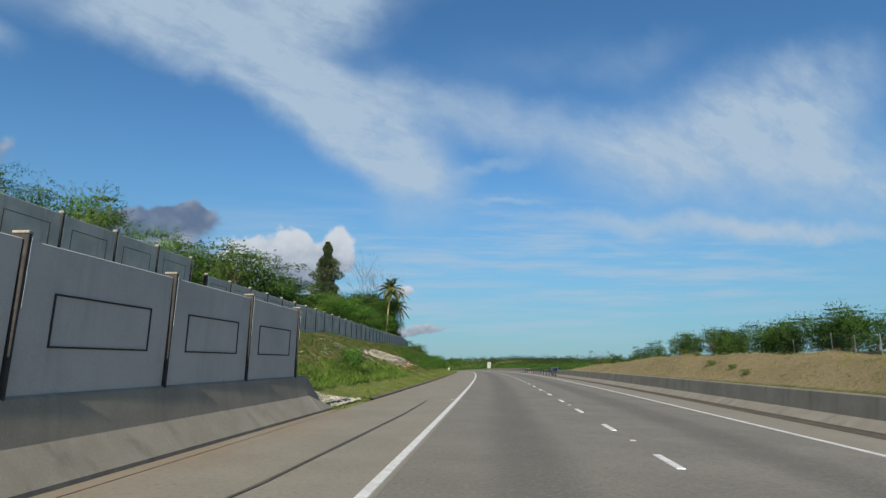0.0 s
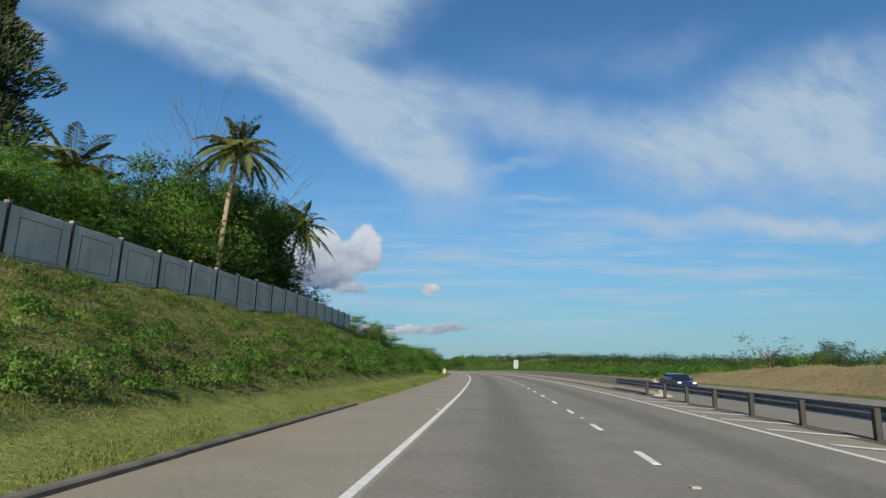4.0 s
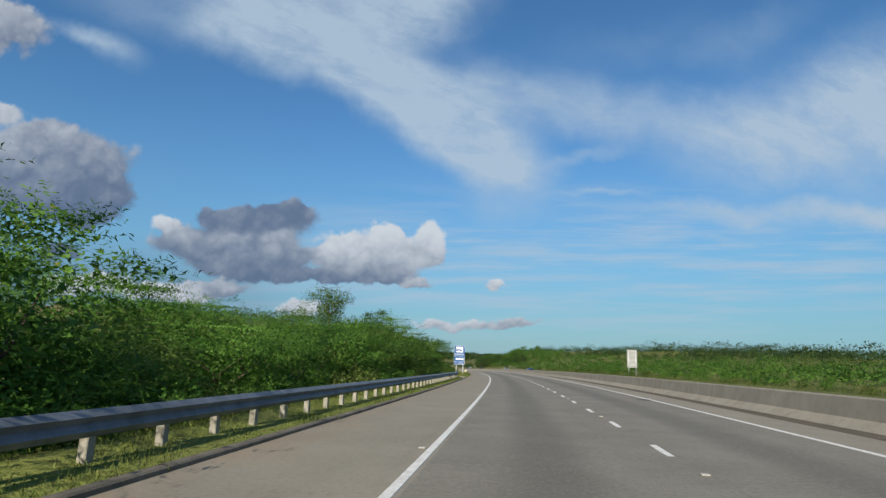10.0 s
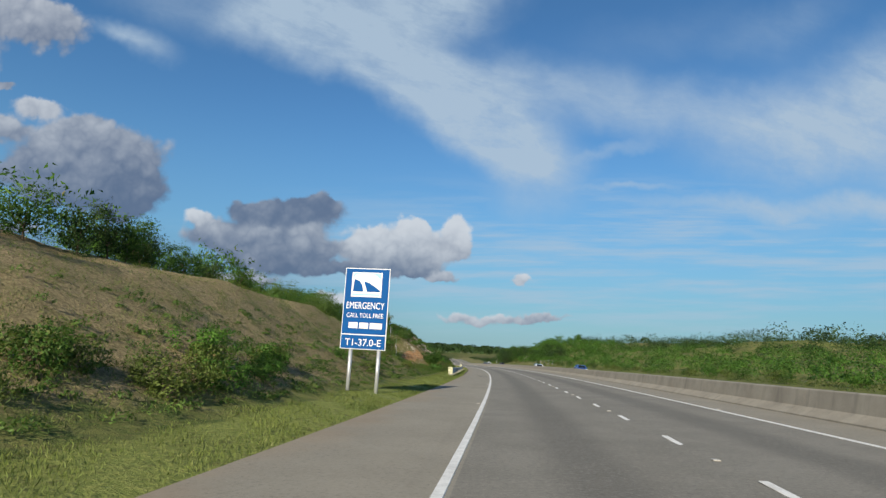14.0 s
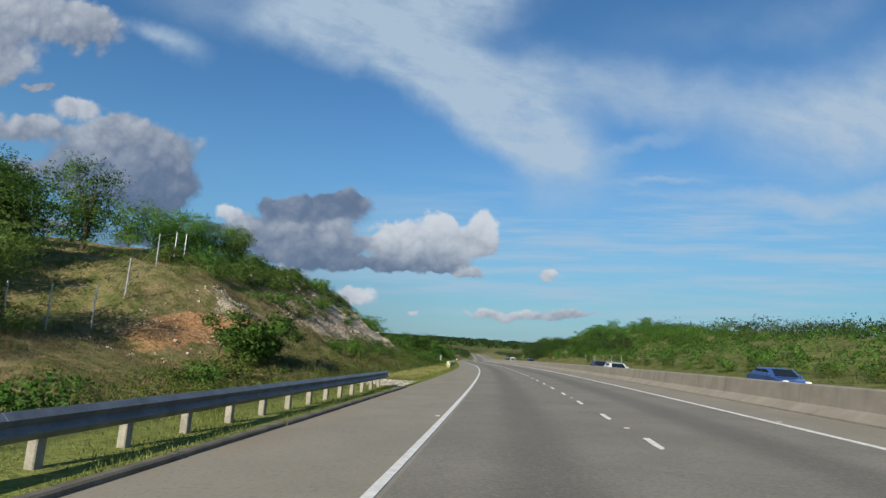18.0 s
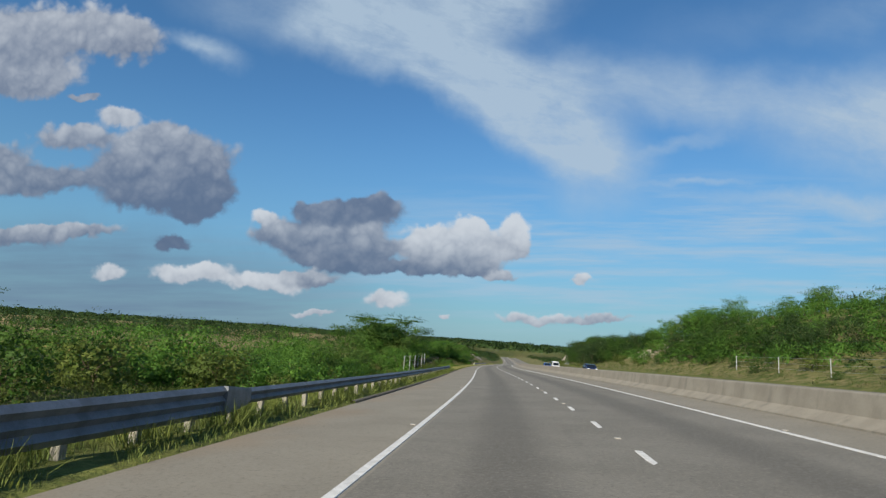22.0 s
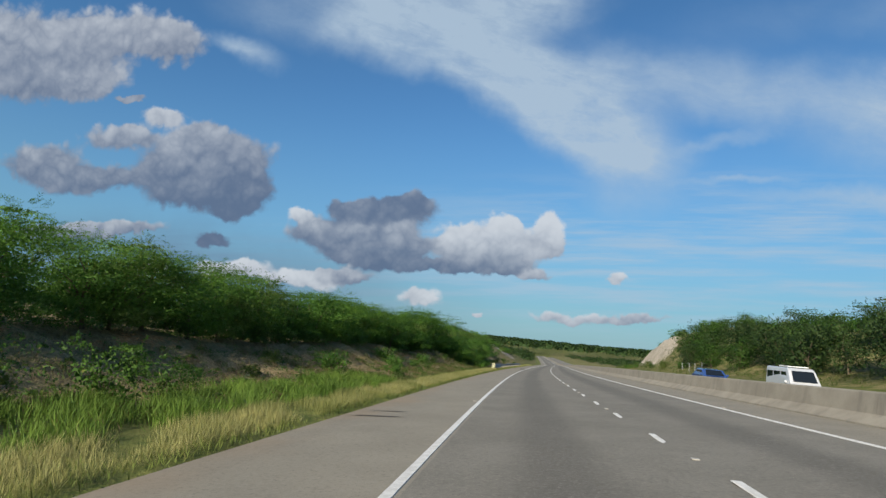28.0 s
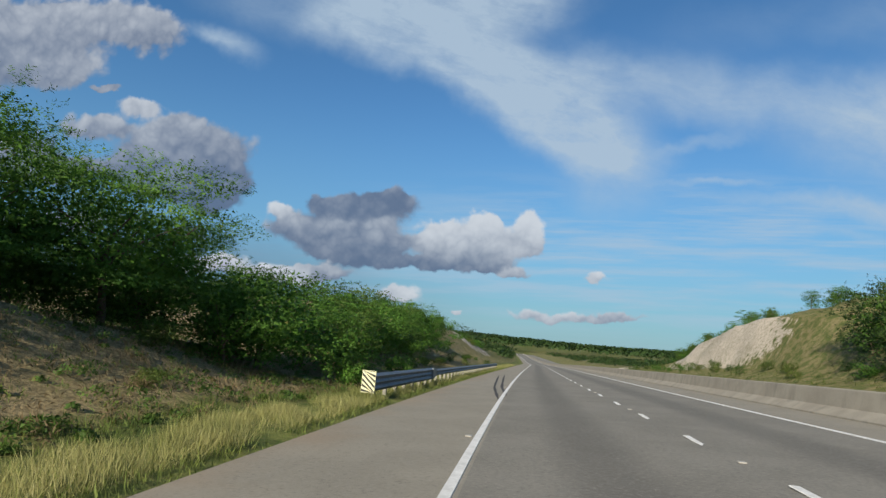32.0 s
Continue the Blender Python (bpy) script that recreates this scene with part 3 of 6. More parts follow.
RIGHT_FIRST = [(-120, (22.6, .05), (24.5, 1.0), (27, 2.2), (40, 2.8), (90, 3), (320, 3)),
               (35, (22.6, .05), (24.5, 1.1), (27, 2.2), (40, 2.8), (90, 3), (320, 3)),
               (60, (22.6, .05), (24.5, 1.2), (27, 2.6), (40, 3.0), (90, 3), (320, 3)),
               (82, (22.6, .05), (24.5, 1.3), (27, 2.8), (40, 2.9), (90, 3), (320, 3)),
               (125, (22.6, .05), (24.5, .7), (27, 1.5), (40, 1.6), (90, 2), (320, 3)),
               (150, (22.6, .0), (24.5, .1), (27, .4), (40, .5), (90, 2), (320, 3)),
               (200, (22.6, .0), (24.5, .0), (27, .0), (40, .3), (90, 2.5), (320, 5))]
RIGHT_SECOND = [(250, (22.6, .0), (24.5, .1), (27, .2), (40, 1.2), (60, 2.6), (320, 7)),
                (300, (22.6, .0), (24.5, .1), (27, .2), (40, 2.0), (60, 4.4), (320, 8)),
                (345, (22.6, .05), (24.5, .2), (28, .6), (40, 2.6), (60, 5.6), (320, 8)),
                (376, (22.6, .05), (24.5, .4), (28, 1.0), (40, 4.0), (60, 8), (320, 9)),
                (430, (22.6, .05), (25, .9), (31, 2.6), (44, 5.6), (90, 8), (320, 8)),
                (460, (22.6, .1), (26, 1.5), (33, 4.6), (44, 9.4), (90, 11), (320, 8)),
                (488, (22.6, .1), (27, 1.7), (33.5, 5.3), (43, 9.6), (90, 11), (320, 8))]
RIGHT_THIRD = [(508, (22.6, .1), (26, 1.3), (33, 4.4), (45, 9.2), (90, 10), (320, 8)),
               (530, (22.6, .05), (25.5, .6), (32, 2.6), (45, 7.6), (90, 9), (320, 7)),
               (570, (22.6, .05), (25.5, .8), (31, 4.0), (45, 8.2), (90, 9), (320, 7)),
               (592, (22.6, .05), (26, 1.2), (30.5, 5.6), (38, 9.0), (90, 11), (320, 7)),
               (606, (22.6, .05), (26.5, 1.6), (30, 7.8), (37, 10.4), (90, 12), (320, 7)),
               (626, (22.6, .05), (26.5, 1.7), (30, 8.2), (37, 10.2), (90, 12), (320, 6)),
               (646, (22.6, .05), (26.5, 1.3), (30, 5.9), (37, 9.4), (90, 11), (320, 6))]
RIGHT_FOURTH = [(666, (22.6, .05), (27, 1.2), (31, 2.4), (38, 8.2), (90, 9), (320, 6)),
                (690, (22.6, .05), (27, .8), (33, 2.6), (44, 6.8), (90, 8), (320, 5)),
                (715, (22.6, .0), (27, .3), (33, 1.8), (50, 2.5), (90, 3), (320, 3)),
                (1500, (22.6, .0), (27, .3), (33, .8), (50, 1.5), (90, 3), (320, 6))]
RIGHT = RIGHT_FIRST + RIGHT_SECOND + RIGHT_THIRD + RIGHT_FOURTH


def profile(table, s, u):
    """Height of the banks at (s, u), both arrays of one shape."""
    ks = np.array([r[0] for r in table], float)
    tab = np.array([[c for q in r[1:] for c in q] for r in table])
    out = np.zeros_like(u)
    vals = np.stack([np.interp(s, ks, tab[:, j]) for j in range(tab.shape[1])], 1)
    U, Z = vals[:, 0::2], vals[:, 1::2]
    side = np.sign(U[0, 0])
    x = np.abs(u)
    A = np.abs(U)
    out = np.zeros_like(x)
    first = x <= A[:, 0]
    edge = 2.7 if side < 0 else 21.8
    out = np.where(first, Z[:, 0] * np.clip((x - edge) / (A[:, 0] - edge), 0, 1), out)
    for j in range(A.shape[1] - 1):
        f = np.clip((x - A[:, j]) / (A[:, j + 1] - A[:, j]), 0, 1)
        out = np.where((x > A[:, j]) & (x <= A[:, j + 1]), Z[:, j] + (Z[:, j + 1] - Z[:, j]) * f, out)
    return np.where(x > A[:, -1], Z[:, -1], out)


def land(s, u):
    """Height of the ground above the road plane."""
    s, u = np.atleast_1d(np.asarray(s, float)), np.atleast_1d(np.asarray(u, float))
    z = np.where(u < 0, profile(LEFT, s, u), profile(RIGHT, s, u))
    z = np.where((u > -2.75) & (u < 21.9), -.05, z)
    z = np.where((u > 10.5) & (u < 21), -.62, z)
    d = np.where(u < 0, -u - 4.2, u - 23.0)
    rough = np.clip(d / 6, 0, 1) * (.22 * np.sin(s * .31 + u * .17) * np.sin(u * .43 - s * .11) + .14 * np.sin(s * .83 + 1.3) * np.sin(u * .9 + s * .2) + .07 * np.sin(s * 1.9 + u * 1.1))
    # runnels down the cut faces
    cut = np.clip(1 - np.abs(d - 7) / 5, 0, 1) * np.interp(s, [335, 348, 388, 400, 470, 480, 540, 560], [0, 1, 1, 0, 0, .8, .8, 0]) * (u < 0)
    rough = rough + cut * (.12 * np.sin(s * 1.25 + .4 * np.sin(u * .7)) + .08 * np.sin(s * 2.6 + u * .5))
    rough = rough + cut * (.09 * np.sin(s * 3.7 + 2.1 * np.sin(u * 1.9)) * np.sin(u * 2.6 + s) + .08 * np.sin(u * 4.1 + 1.7 * np.sin(s * 2.2)))
    rough = np.where(d > 40, rough * 3, rough)
    return z + np.where(d > 0, rough, 0)


def ground_at(s, u, dz=0.0):
    return at(s, u, float(land(s, u)[0]) + dz)


def patch(s, u, s0, u0, ls, lu):
    return np.clip(1.6 - 1.6 * np.sqrt(((s - s0) / ls) ** 2 + ((u - u0) / lu) ** 2), 0, 1)


def build_ground():
    ss = np.concatenate([np.arange(-120, -12, 9), np.arange(-12, 339, 1.5), np.arange(339, 400, .75), np.arange(400.5, 690, 1.5), np.arange(690, 1400, 14)])
    left = -np.concatenate([np.arange(2.7, 26, .75), [28, 31, 35, 40, 50, 65, 90, 130, 190, 260, 320]])
    right = np.concatenate([np.arange(21.8, 50, 1.2), [54, 60, 70, 90, 130, 190, 260, 320]])
    us = np.concatenate([left[::-1], [2, 9.5, 11, 20.5], right])
    S, U = [a.ravel() for a in np.meshgrid(ss, us, indexing="ij")]
    P = at(S, U, land(S, U)).T
    n, m = len(ss), len(us)
    F = [(i * m + j, i * m + j + 1, (i + 1) * m + j + 1, (i + 1) * m + j) for i in range(n - 1) for j in range(m - 1)]
    # outwards to the horizon
    rim = [i * m for i in range(n)] + [(n - 1) * m + j for j in range(1, m)] + [i * m + m - 1 for i in range(n - 2, -1, -1)] + [j for j in range(m - 2, 0, -1)]
    mid = P[rim].mean(0)
    rings = [rim]
    P = list(P)
    for k, (f, z) in enumerate(((.12, -6), (.3, -10), (.6, -14), (1, -15))):
        ring = []
        for q, i in enumerate(rim):
            d = P[i][:2] - mid[:2]
            far = mid[:2] + d / np.linalg.norm(d) * 4400
            xy = P[i][:2] * (1 - f) + far * f
            ring.append(len(P))
            hill = 0 if k in (0, 3) else 5 * math.sin(q * .21 + k) + 3 * math.sin(q * .53 + 2 * k)
            P.append(np.array([*xy, P[i][2] * (1 - min(1, f * 2)) + z * min(1, f * 2) + hill]))
        rings.append(ring)
    for a, b in zip(rings, rings[1:]):
        for i in range(len(a)):
            j = (i + 1) % len(a)
            F.append((a[i], a[j], b[j], b[i]))
    me = mesh("ground", np.array(P), F, GROUND, True)
    extra = len(P) - len(S)
    dry = np.interp(S, [-120, 0, 60, 130, 150, 240, 262, 300, 330, 350, 390, 410, 462, 474, 560, 620, 700], [.45, .45, .4, .3, .25, .3, .75, .7, .5, .55, .5, .2, .2, .75, .75, .6, .5]) * np.clip((-U - 4.5) / 2, .15, 1) * (U < 0)
    dry = np.where(U > 22, np.interp(S, [-120, 120, 150, 380, 440, 700], [1.0, 1.0, .35, .35, .5, .5]), dry)
    red = .6 * patch(S, U, 29, -8.3, 8, 2.0) + 1.5 * patch(S, U, 52.5, -6.5, 14, 1.5) + .9 * patch(S, U, 343, -12.4, 4.5, 2.0) + .8 * patch(S, U, 347, -11.5, 4, 1.6) + .6 * patch(S, U, 498, -11.5, 16, 1.2) + .5 * patch(S, U, 38, -7.5, 5, 2)
    red += .75 * patch(S, U, 534, -10.5, 14, 1.0) + .5 * patch(S, U, 100, -11, 8, 2) + .45 * patch(S, U, 285, -9, 9, 3)
    pale = patch(S, U, 375, -12, 13, 5.2) + .9 * patch(S, U, 361, -11.5, 7, 3.4) + .42 * patch(S, U, 104, -5.0, 34, .9) + .6 * patch(S, U, 30, -8.6, 9, 1.0) + .75 * patch(S, U, 384, -11.5, 11, 4.5) + .6 * patch(S, U, 349, -12.5, 4, 2) + .85 * patch(S, U, 492, 32, 11, 5) + 1.1 * patch(S, U, 634, 28.8, 36, 4.6) + .95 * patch(S, U, 662, -12.5, 34, 5) + .8 * patch(S, U, 54, -9.0, 10, 1.2)
    pale += .35 * patch(S, U, 500, -9, 28, 2.4) + .35 * patch(S, U, 540, -8, 12, 2) + .8 * patch(S, U, 740, 33, 20, 6) + .3 * patch(S, U, 280, -10, 14, 3)
    mown = np.clip((U + 5.2) / .8, 0, 1) * (U < 0) * np.interp(S, [14, 16, 158, 240, 352, 400, 700], [0, 1, 1, 1, 1, .5, .5])
    for name, a in (("dry", dry), ("red", red), ("pale", pale), ("mown", mown), ("chalk", (U > 0) * 1.0)):
        at_ = me.attributes.new(name, "FLOAT", "POINT")
        at_.data.foreach_set("value", np.concatenate([a, np.full(extra, .3 if name == "dry" else 0.0)]))
    return structure("ground", me, "grassy earth banks and rolling scrub land")


build_ground()

# ---- carriageways, lines and kerbs ----
LONG = np.concatenate([np.arange(-110, 690, 3.0), np.arange(690, 1300, 12.0)])
road = structure("road", sweep("road", LONG, [(.12, .0), (2, .004), (3.65, .006), (5.5, .004), (7.25, 0)], ROAD, uv=True), "worn grey asphalt carriageway with dark lane centres")
structure("road_shoulder", sweep("road_shoulder", LONG, [(-2.72, -.06), (-2.7, -.004), (.12, .0)], SHOULDER, uv=True), "pale dusty asphalt shoulder")
structure("road_inner_shoulder", sweep("road_inner_shoulder", LONG, [(7.25, .0), (9.45, -.004)], SHOULDER, uv=True), "narrow pale asphalt shoulder beside the median")
structure("road_opposite", sweep("road_opposite", LONG, [(9.45, -.006), (10.2, -.02), (11.2, -.46), (16, -.45), (20.4, -.47), (21.85, -.02)], ROAD, uv=True), "opposite asphalt carriageway beyond the median")
tagged(part("edge_line", sweep("edge_line", LONG, [(-.065, .0), (-.06, .012), (.06, .012), (.065, .0)], PAINT), road), "solid white painted edge line")
tagged(part("edge_line", sweep("edge_line", LONG, [(7.24, .0), (7.245, .012), (7.355, .012), (7.36, .0)], PAINT), road), "solid white painted edge line")
tagged(part("edge_line", sweep("edge_line", LONG, [(12.0, -.445), (12.12, -.445)], PAINT), road), "solid white painted edge line")
DASH = 4.129
dash_mesh = mesh("lane_dash", [(-.05, -.55, .014), (.05, -.55, .014), (.05, .55, .014), (-.05, .55, .014), (-.06, -.56, .002), (.06, -.56, .002), (.06, .56, .002), (-.06, .56, .002)],
                 [(0, 1, 2, 3), (4, 5, 1, 0), (5, 6, 2, 1), (6, 7, 3, 2), (7, 4, 0, 3)], PAINT)
stud_mesh = done("road_stud", box(-.055, .055, -.05, .05, 0, .022, .008), [mottled("stud shell", (.42, .40, .35), (.32, .30, .27), 20, .5)])
for k in range(-4, 172):
    s = 8.36 + DASH * k
    part("lane_dash", dash_mesh, road, "", at(s, 3.65, .004), heading(s))
for k in range(0, 86):
    s = 10.42 + 2 * DASH * k
    part("road_stud", stud_mesh, road, "", at(s, 3.65, .006), heading(s))
    if k % 2:
        part("road_stud", stud_mesh, road, "", at(s + 1.2, -.16, .002), heading(s))
        part("road_stud", stud_mesh, road, "", at(s + 2.2, 7.46, .002), heading(s))
# hatching in the median crossing
for k in range(11):
    s = 101.2 - 2.52 * k
    q = [at(s + .15, 7.62, .006), at(s - .15, 7.62, .006), at(s - 1.3, 9.2, .004), at(s - .9, 9.2, .004)]
    part("hatch_bar", mesh("hatch_bar", [p + np.array([0, 0, .006]) for p in q], [(0, 1, 2, 3)], PAINT), road, "white painted hatch bar")


def smear(name, pts, w, mat, lift=.010):
    """A thin mark lying on the asphalt along (s, u) points, with a ragged width."""
    rnd = random.Random(len(pts) * 7 + int(pts[0][0]))
    fine = []
    for (a, b), (c, d) in zip(pts, pts[1:]):
        for i in range(8):
            fine.append((a + (c - a) * i / 8, b + (d - b) * i / 8))
    fine.append(pts[-1])
    v, f = [], []
    for i, (s, u) in enumerate(fine):
        k = w * (.6 + .5 * rnd.random()) * min(1, .25 + i * .4, .25 + (len(fine) - 1 - i) * .4)
        v += [at(s, u - k, lift), at(s, u + k, lift)]
        if i:
            f.append((2 * i - 2, 2 * i - 1, 2 * i + 1, 2 * i))
    return part(name, mesh(name, v, f, mat), road)


def blot(s, u, ls, lu, mat, seed):
    rnd = random.Random(seed)
    n = 18
    v = [at(s, u, .009)]
    for i in range(n):
        a = i / n * math.tau
        k = .65 + .5 * rnd.random()
        v.append(at(s + ls * k * math.cos(a), u + lu * k * math.sin(a), .009))
    return part("dark_patch", mesh("dark_patch", v, [(0, 1 + i, 1 + (i + 1) % n) for i in range(n)], mat), road)


for line in ([(301.3, -.64), (303, -.91), (306, -1.16)], [(301.4, -.23), (302.8, -.37), (306.8, -.89)], [(557, -.06), (564.6, -.63), (583.6, -1.48)], [(559, .12), (565, -.32), (584.5, -1.09)]):
    smear("skid_mark", line, .06, SKID)
smear("skid_mark", [(-2, -1.7), (6, -1.15), (14, -.95), (19, -.96)], .03, DARK_MARK)
# dark ragged patches on the asphalt, most of them narrow along the road
for s, u, ls, lu, seed in ((135.3, -2.0, .16, .6, 1), (132.6, -2.05, .1, .3, 2), (349.0, -1.1, .12, .5, 3), (352.5, -1.5, .1, .45, 4), (347.2, -1.6, .1, .2, 5), (355.2, -1.4, .08, .4, 6), (493.4, -1.9, .1, .75, 7), (494.6, -1.9, .06, .6, 8),
                           (480.6, -1.8, 1.0, 1.0, 9), (376.5, 1.7, .6, .35, 10), (374.5, -.3, .25, .35, 11), (164.8, -1.3, .1, .2, 12), (241.3, 6.9, 1.2, .25, 14), (163.5, -.9, .1, .25, 15), (201.5, 7.0, .5, .35, 17)):
    blot(s, u, ls, lu, DARK_MARK, seed)

# kerb in lengths with open joints
for a, b in ((18.6, 86.8), (169.4, 240.8), (310.6, 345.0), (405, 445.5), (449.0, 466.5)):
    kerb = thing("kerb", at(a, -2.8, -.05), "weathered dark concrete kerb along the shoulder", "kerb", "kerbs along the shoulder")
    base = at(a, -2.8, -.05)
    kerb.matrix_world = pose(*base)
    n = max(1, int((b - a) / 3.2))
    for i in range(n):
        p, q = a + (b - a) * i / n, a + (b - a) * (i + 1) / n - .03
        jog = .012 * math.sin(i * 2.3)
        part("kerb_length", sweep("kerb_length", stations(p, q, 1.6), [(-2.68 + jog, -.05), (-2.69 + jog, .045), (-2.72 + jog, .068), (-2.82 + jog, .072), (-2.86 + jog, .01)], KERB, base), kerb)
structure("gutter_left", sweep("gutter_left", np.arange(-60, 15.1, 3.0), [(-3.08, .012), (-3.0, .014), (-2.93, .010)], DIRT), "dark dirt line at the foot of a roadside barrier")
structure("shoulder_strip", sweep("shoulder_strip", np.arange(-60, 15.1, 3.0), [(-3.06, -.004), (-2.69, .003)], SHOULDER, uv=True), "pale dusty asphalt beside a barrier")
structure("gutter", sweep("gutter", np.arange(-108, 262, 3.0), [(8.74, .001), (8.8, .008), (9.1, .012), (9.19, .03)], DIRT), "dark strip of dirt at the foot of the median barrier")

# ---- concrete barriers ----
LOWER = [(0, -.08), (0, .04), (.34, .25), (.42, .735), (.45, .765), (.59, .765), (.62, .735), (.70, .25), (1.04, .04), (1.04, -.08)]
TALL = [(0, -.08), (0, .05), (.30, .40), (.37, .84), (.40, .87), (.54, .87), (.57, .84), (.64, .40), (.90, .05), (.90, -.08)]


def jersey(sign, u0, shape=LOWER):
    """Cross-section whose toe stands at u0 and that rises away from the lanes."""
    q = [(u0 + sign * a, z) for a, z in shape]
    return q if sign > 0 else q[::-1]


def barrier_run(name, label, a, b, sign, u0, unit, group="", shape=LOWER):
    base = at(a, u0)
    run = thing(name, base, label, "barrier", group)
    n = max(1, int(round((b - a) / unit)))
    for i in range(n):
        p, q = a + (b - a) * i / n, a + (b - a) * (i + 1) / n - .006
        part("barrier_unit", sweep("barrier_unit", stations(p, q, 3.0), jersey(sign, u0, shape), CONCRETE, base, close=True), run)
    return run


def barrier_nose(run_name, s, sign, u0, ahead_dir, shape=LOWER):
    """The sloped end of a run."""
    prof = jersey(sign, u0, shape)
    base = at(s, u0)
    low = [(u, min(z, .12)) for u, z in prof]
    v = np.concatenate([at(np.full(len(prof), s), np.array([q[0] for q in prof]), np.array([q[1] for q in prof])).T, at(np.full(len(prof), s + ahead_dir), np.array([q[0] for q in low]), np.array([q[1] for q in low])).T]) - base
    n = len(prof)
    f = [(j, (j + 1) % n, n + (j + 1) % n, n + j) for j in range(n)] + [tuple(range(n)), tuple(range(2 * n - 1, n - 1, -1))]
    nose = thing(run_name, base, "sloped concrete end of a barrier", "barrier")
    part("barrier_end", mesh("barrier_end", v, f, CONCRETE), nose)


barrier_run("median_barrier", "weathered concrete median barrier with a dirty foot", -60, 68, 1, 9.2, 6.0, "median barriers")
barrier_nose("barrier_end_ramp", 68.02, 1, 9.2, 1.1)
barrier_run("median_barrier", "weathered concrete median barrier with a dirty foot", 99.5, 700, 1, 9.2, 6.0, "median barriers")
barrier_nose("barrier_end_ramp", 99.48, 1, 9.2, -1.1)
structure("median_barrier_far", sweep("median_barrier_far", np.arange(700, 1300, 12.0), jersey(1, 9.2), CONCRETE, close=True), "far run of concrete median barrier")
barrier_run("roadside_barrier", "concrete roadside barrier below a panel wall", -30, 13.6, -1, -2.93, 6.0, "", TALL)
barrier_nose("barrier_end_ramp", 13.62, -1, -2.93, 1.15, TALL)

# ---- panel walls ----
def panel_wall(name, label, s0, pitch, count, u, foot, height, mat, edge, face=1.0, thick=.12):
    base = at(s0, u, foot(s0))
    wall = thing(name, base, label, "wall")
    for i in range(count):
        a, b = s0 + pitch * i, s0 + pitch * (i + 1)
        zf = foot((a + b) / 2)
        h = height((a + b) / 2)
        pa, pb = at(a + .028, u, zf) - base, at(b - .028, u, zf) - base
        d = pb - pa
        ln = float(np.hypot(d[0], d[1]))
        turn = math.degrees(math.atan2(d[1], d[0]))
        slab = box(0, ln, -thick / 2, thick / 2, -.25, h, .012)
        bm = slab
        # raised dark strips round a field, road side: painted shade of its sunk edges
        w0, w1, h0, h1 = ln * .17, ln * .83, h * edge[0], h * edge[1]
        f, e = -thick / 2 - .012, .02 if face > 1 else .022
        recess_shade = [box(w0, w1, f, f + .02, h1 - e, h1), box(w0, w1, f, f + .02, h0, h0 + e), box(w0, w0 + e, f, f + .02, h0 + e, h1 - e), box(w1 - e, w1, f, f + .02, h0 + e, h1 - e)]
        one = part("panel", done("panel", bm, mat), wall, "", pa, turn)
        # joint black or kerb tone, both darker than the slab to draw recess shade
        for q in recess_shade:
            part("panel_recess_shade", done("panel_recess_shade", q, DARK_JOINT_AND_SHADE if face > 1 else KERB), one)
    for i in range(count + 1):
        s = s0 + pitch * i
        zf, h = foot(s), height(s)
        r = .022 if face > 1 else .05
        post = part("wall_post", done("wall_post", box(-r, r, -.1, .1, -.3, h + .05, .008), DARK_JOINT_AND_SHADE), wall, "dark joint and recess shade post", at(s, u, zf) - base, heading(s) + 90)
        part("post_cap", done("post_cap", box(-r - .012, r + .012, -.105, .08, h + .05, h + (.13 if face <= 1 else .08), .006), POST_GREY), post, "pale cap")
        part("post_edge", done("post_edge", box(r + .002, r + .016, -.104, -.02, 0 if face <= 1 else h * .55, h + .05), POST_STEEL), post, "bright metal edge")
    return wall


panel_wall("panel_wall", "grey precast concrete panel wall on a barrier", 4.97 - 2.62 * 10, 2.62, 13, -3.40, lambda s: .86, lambda s: 1.53, PANEL, (.31, .68), 2.0)
panel_wall("boundary_wall", "grey precast panel boundary wall on a bank", 15.15 - 2.95 * 12, 2.95, 16, -14.2, lambda s: 4.0, lambda s: 2.2, PANEL_OLD, (.2, .8))
panel_wall("boundary_wall", "weathered grey panel boundary wall stepping up the bank", 28.6, 2.85, 37, -14.15, lambda s: float(np.interp(s, [28, 60, 96, 112, 134], [3.45, 3.6, 4.15, 4.75, 4.85])), lambda s: float(np.interp(s, [28, 60, 96, 112, 134], [2.15, 2.05, 1.9, 1.85, 1.85])), PANEL_OLD, (.16, .84))

# ---- guard rails ----
def beam_profile(u, z0, z1, waves):
    """A corrugated sheet from z0 to z1 with that many ridges towards the lanes."""
    front = []
    n = waves * 4
    for i in range(n + 1):
        front.append((u + .05 * (1 - math.cos(i / n * waves * math.tau)) / 2 * 1.6, z0 + (z1 - z0) * i / n))
    return front + [(a - .012, z) for a, z in front[::-1]]


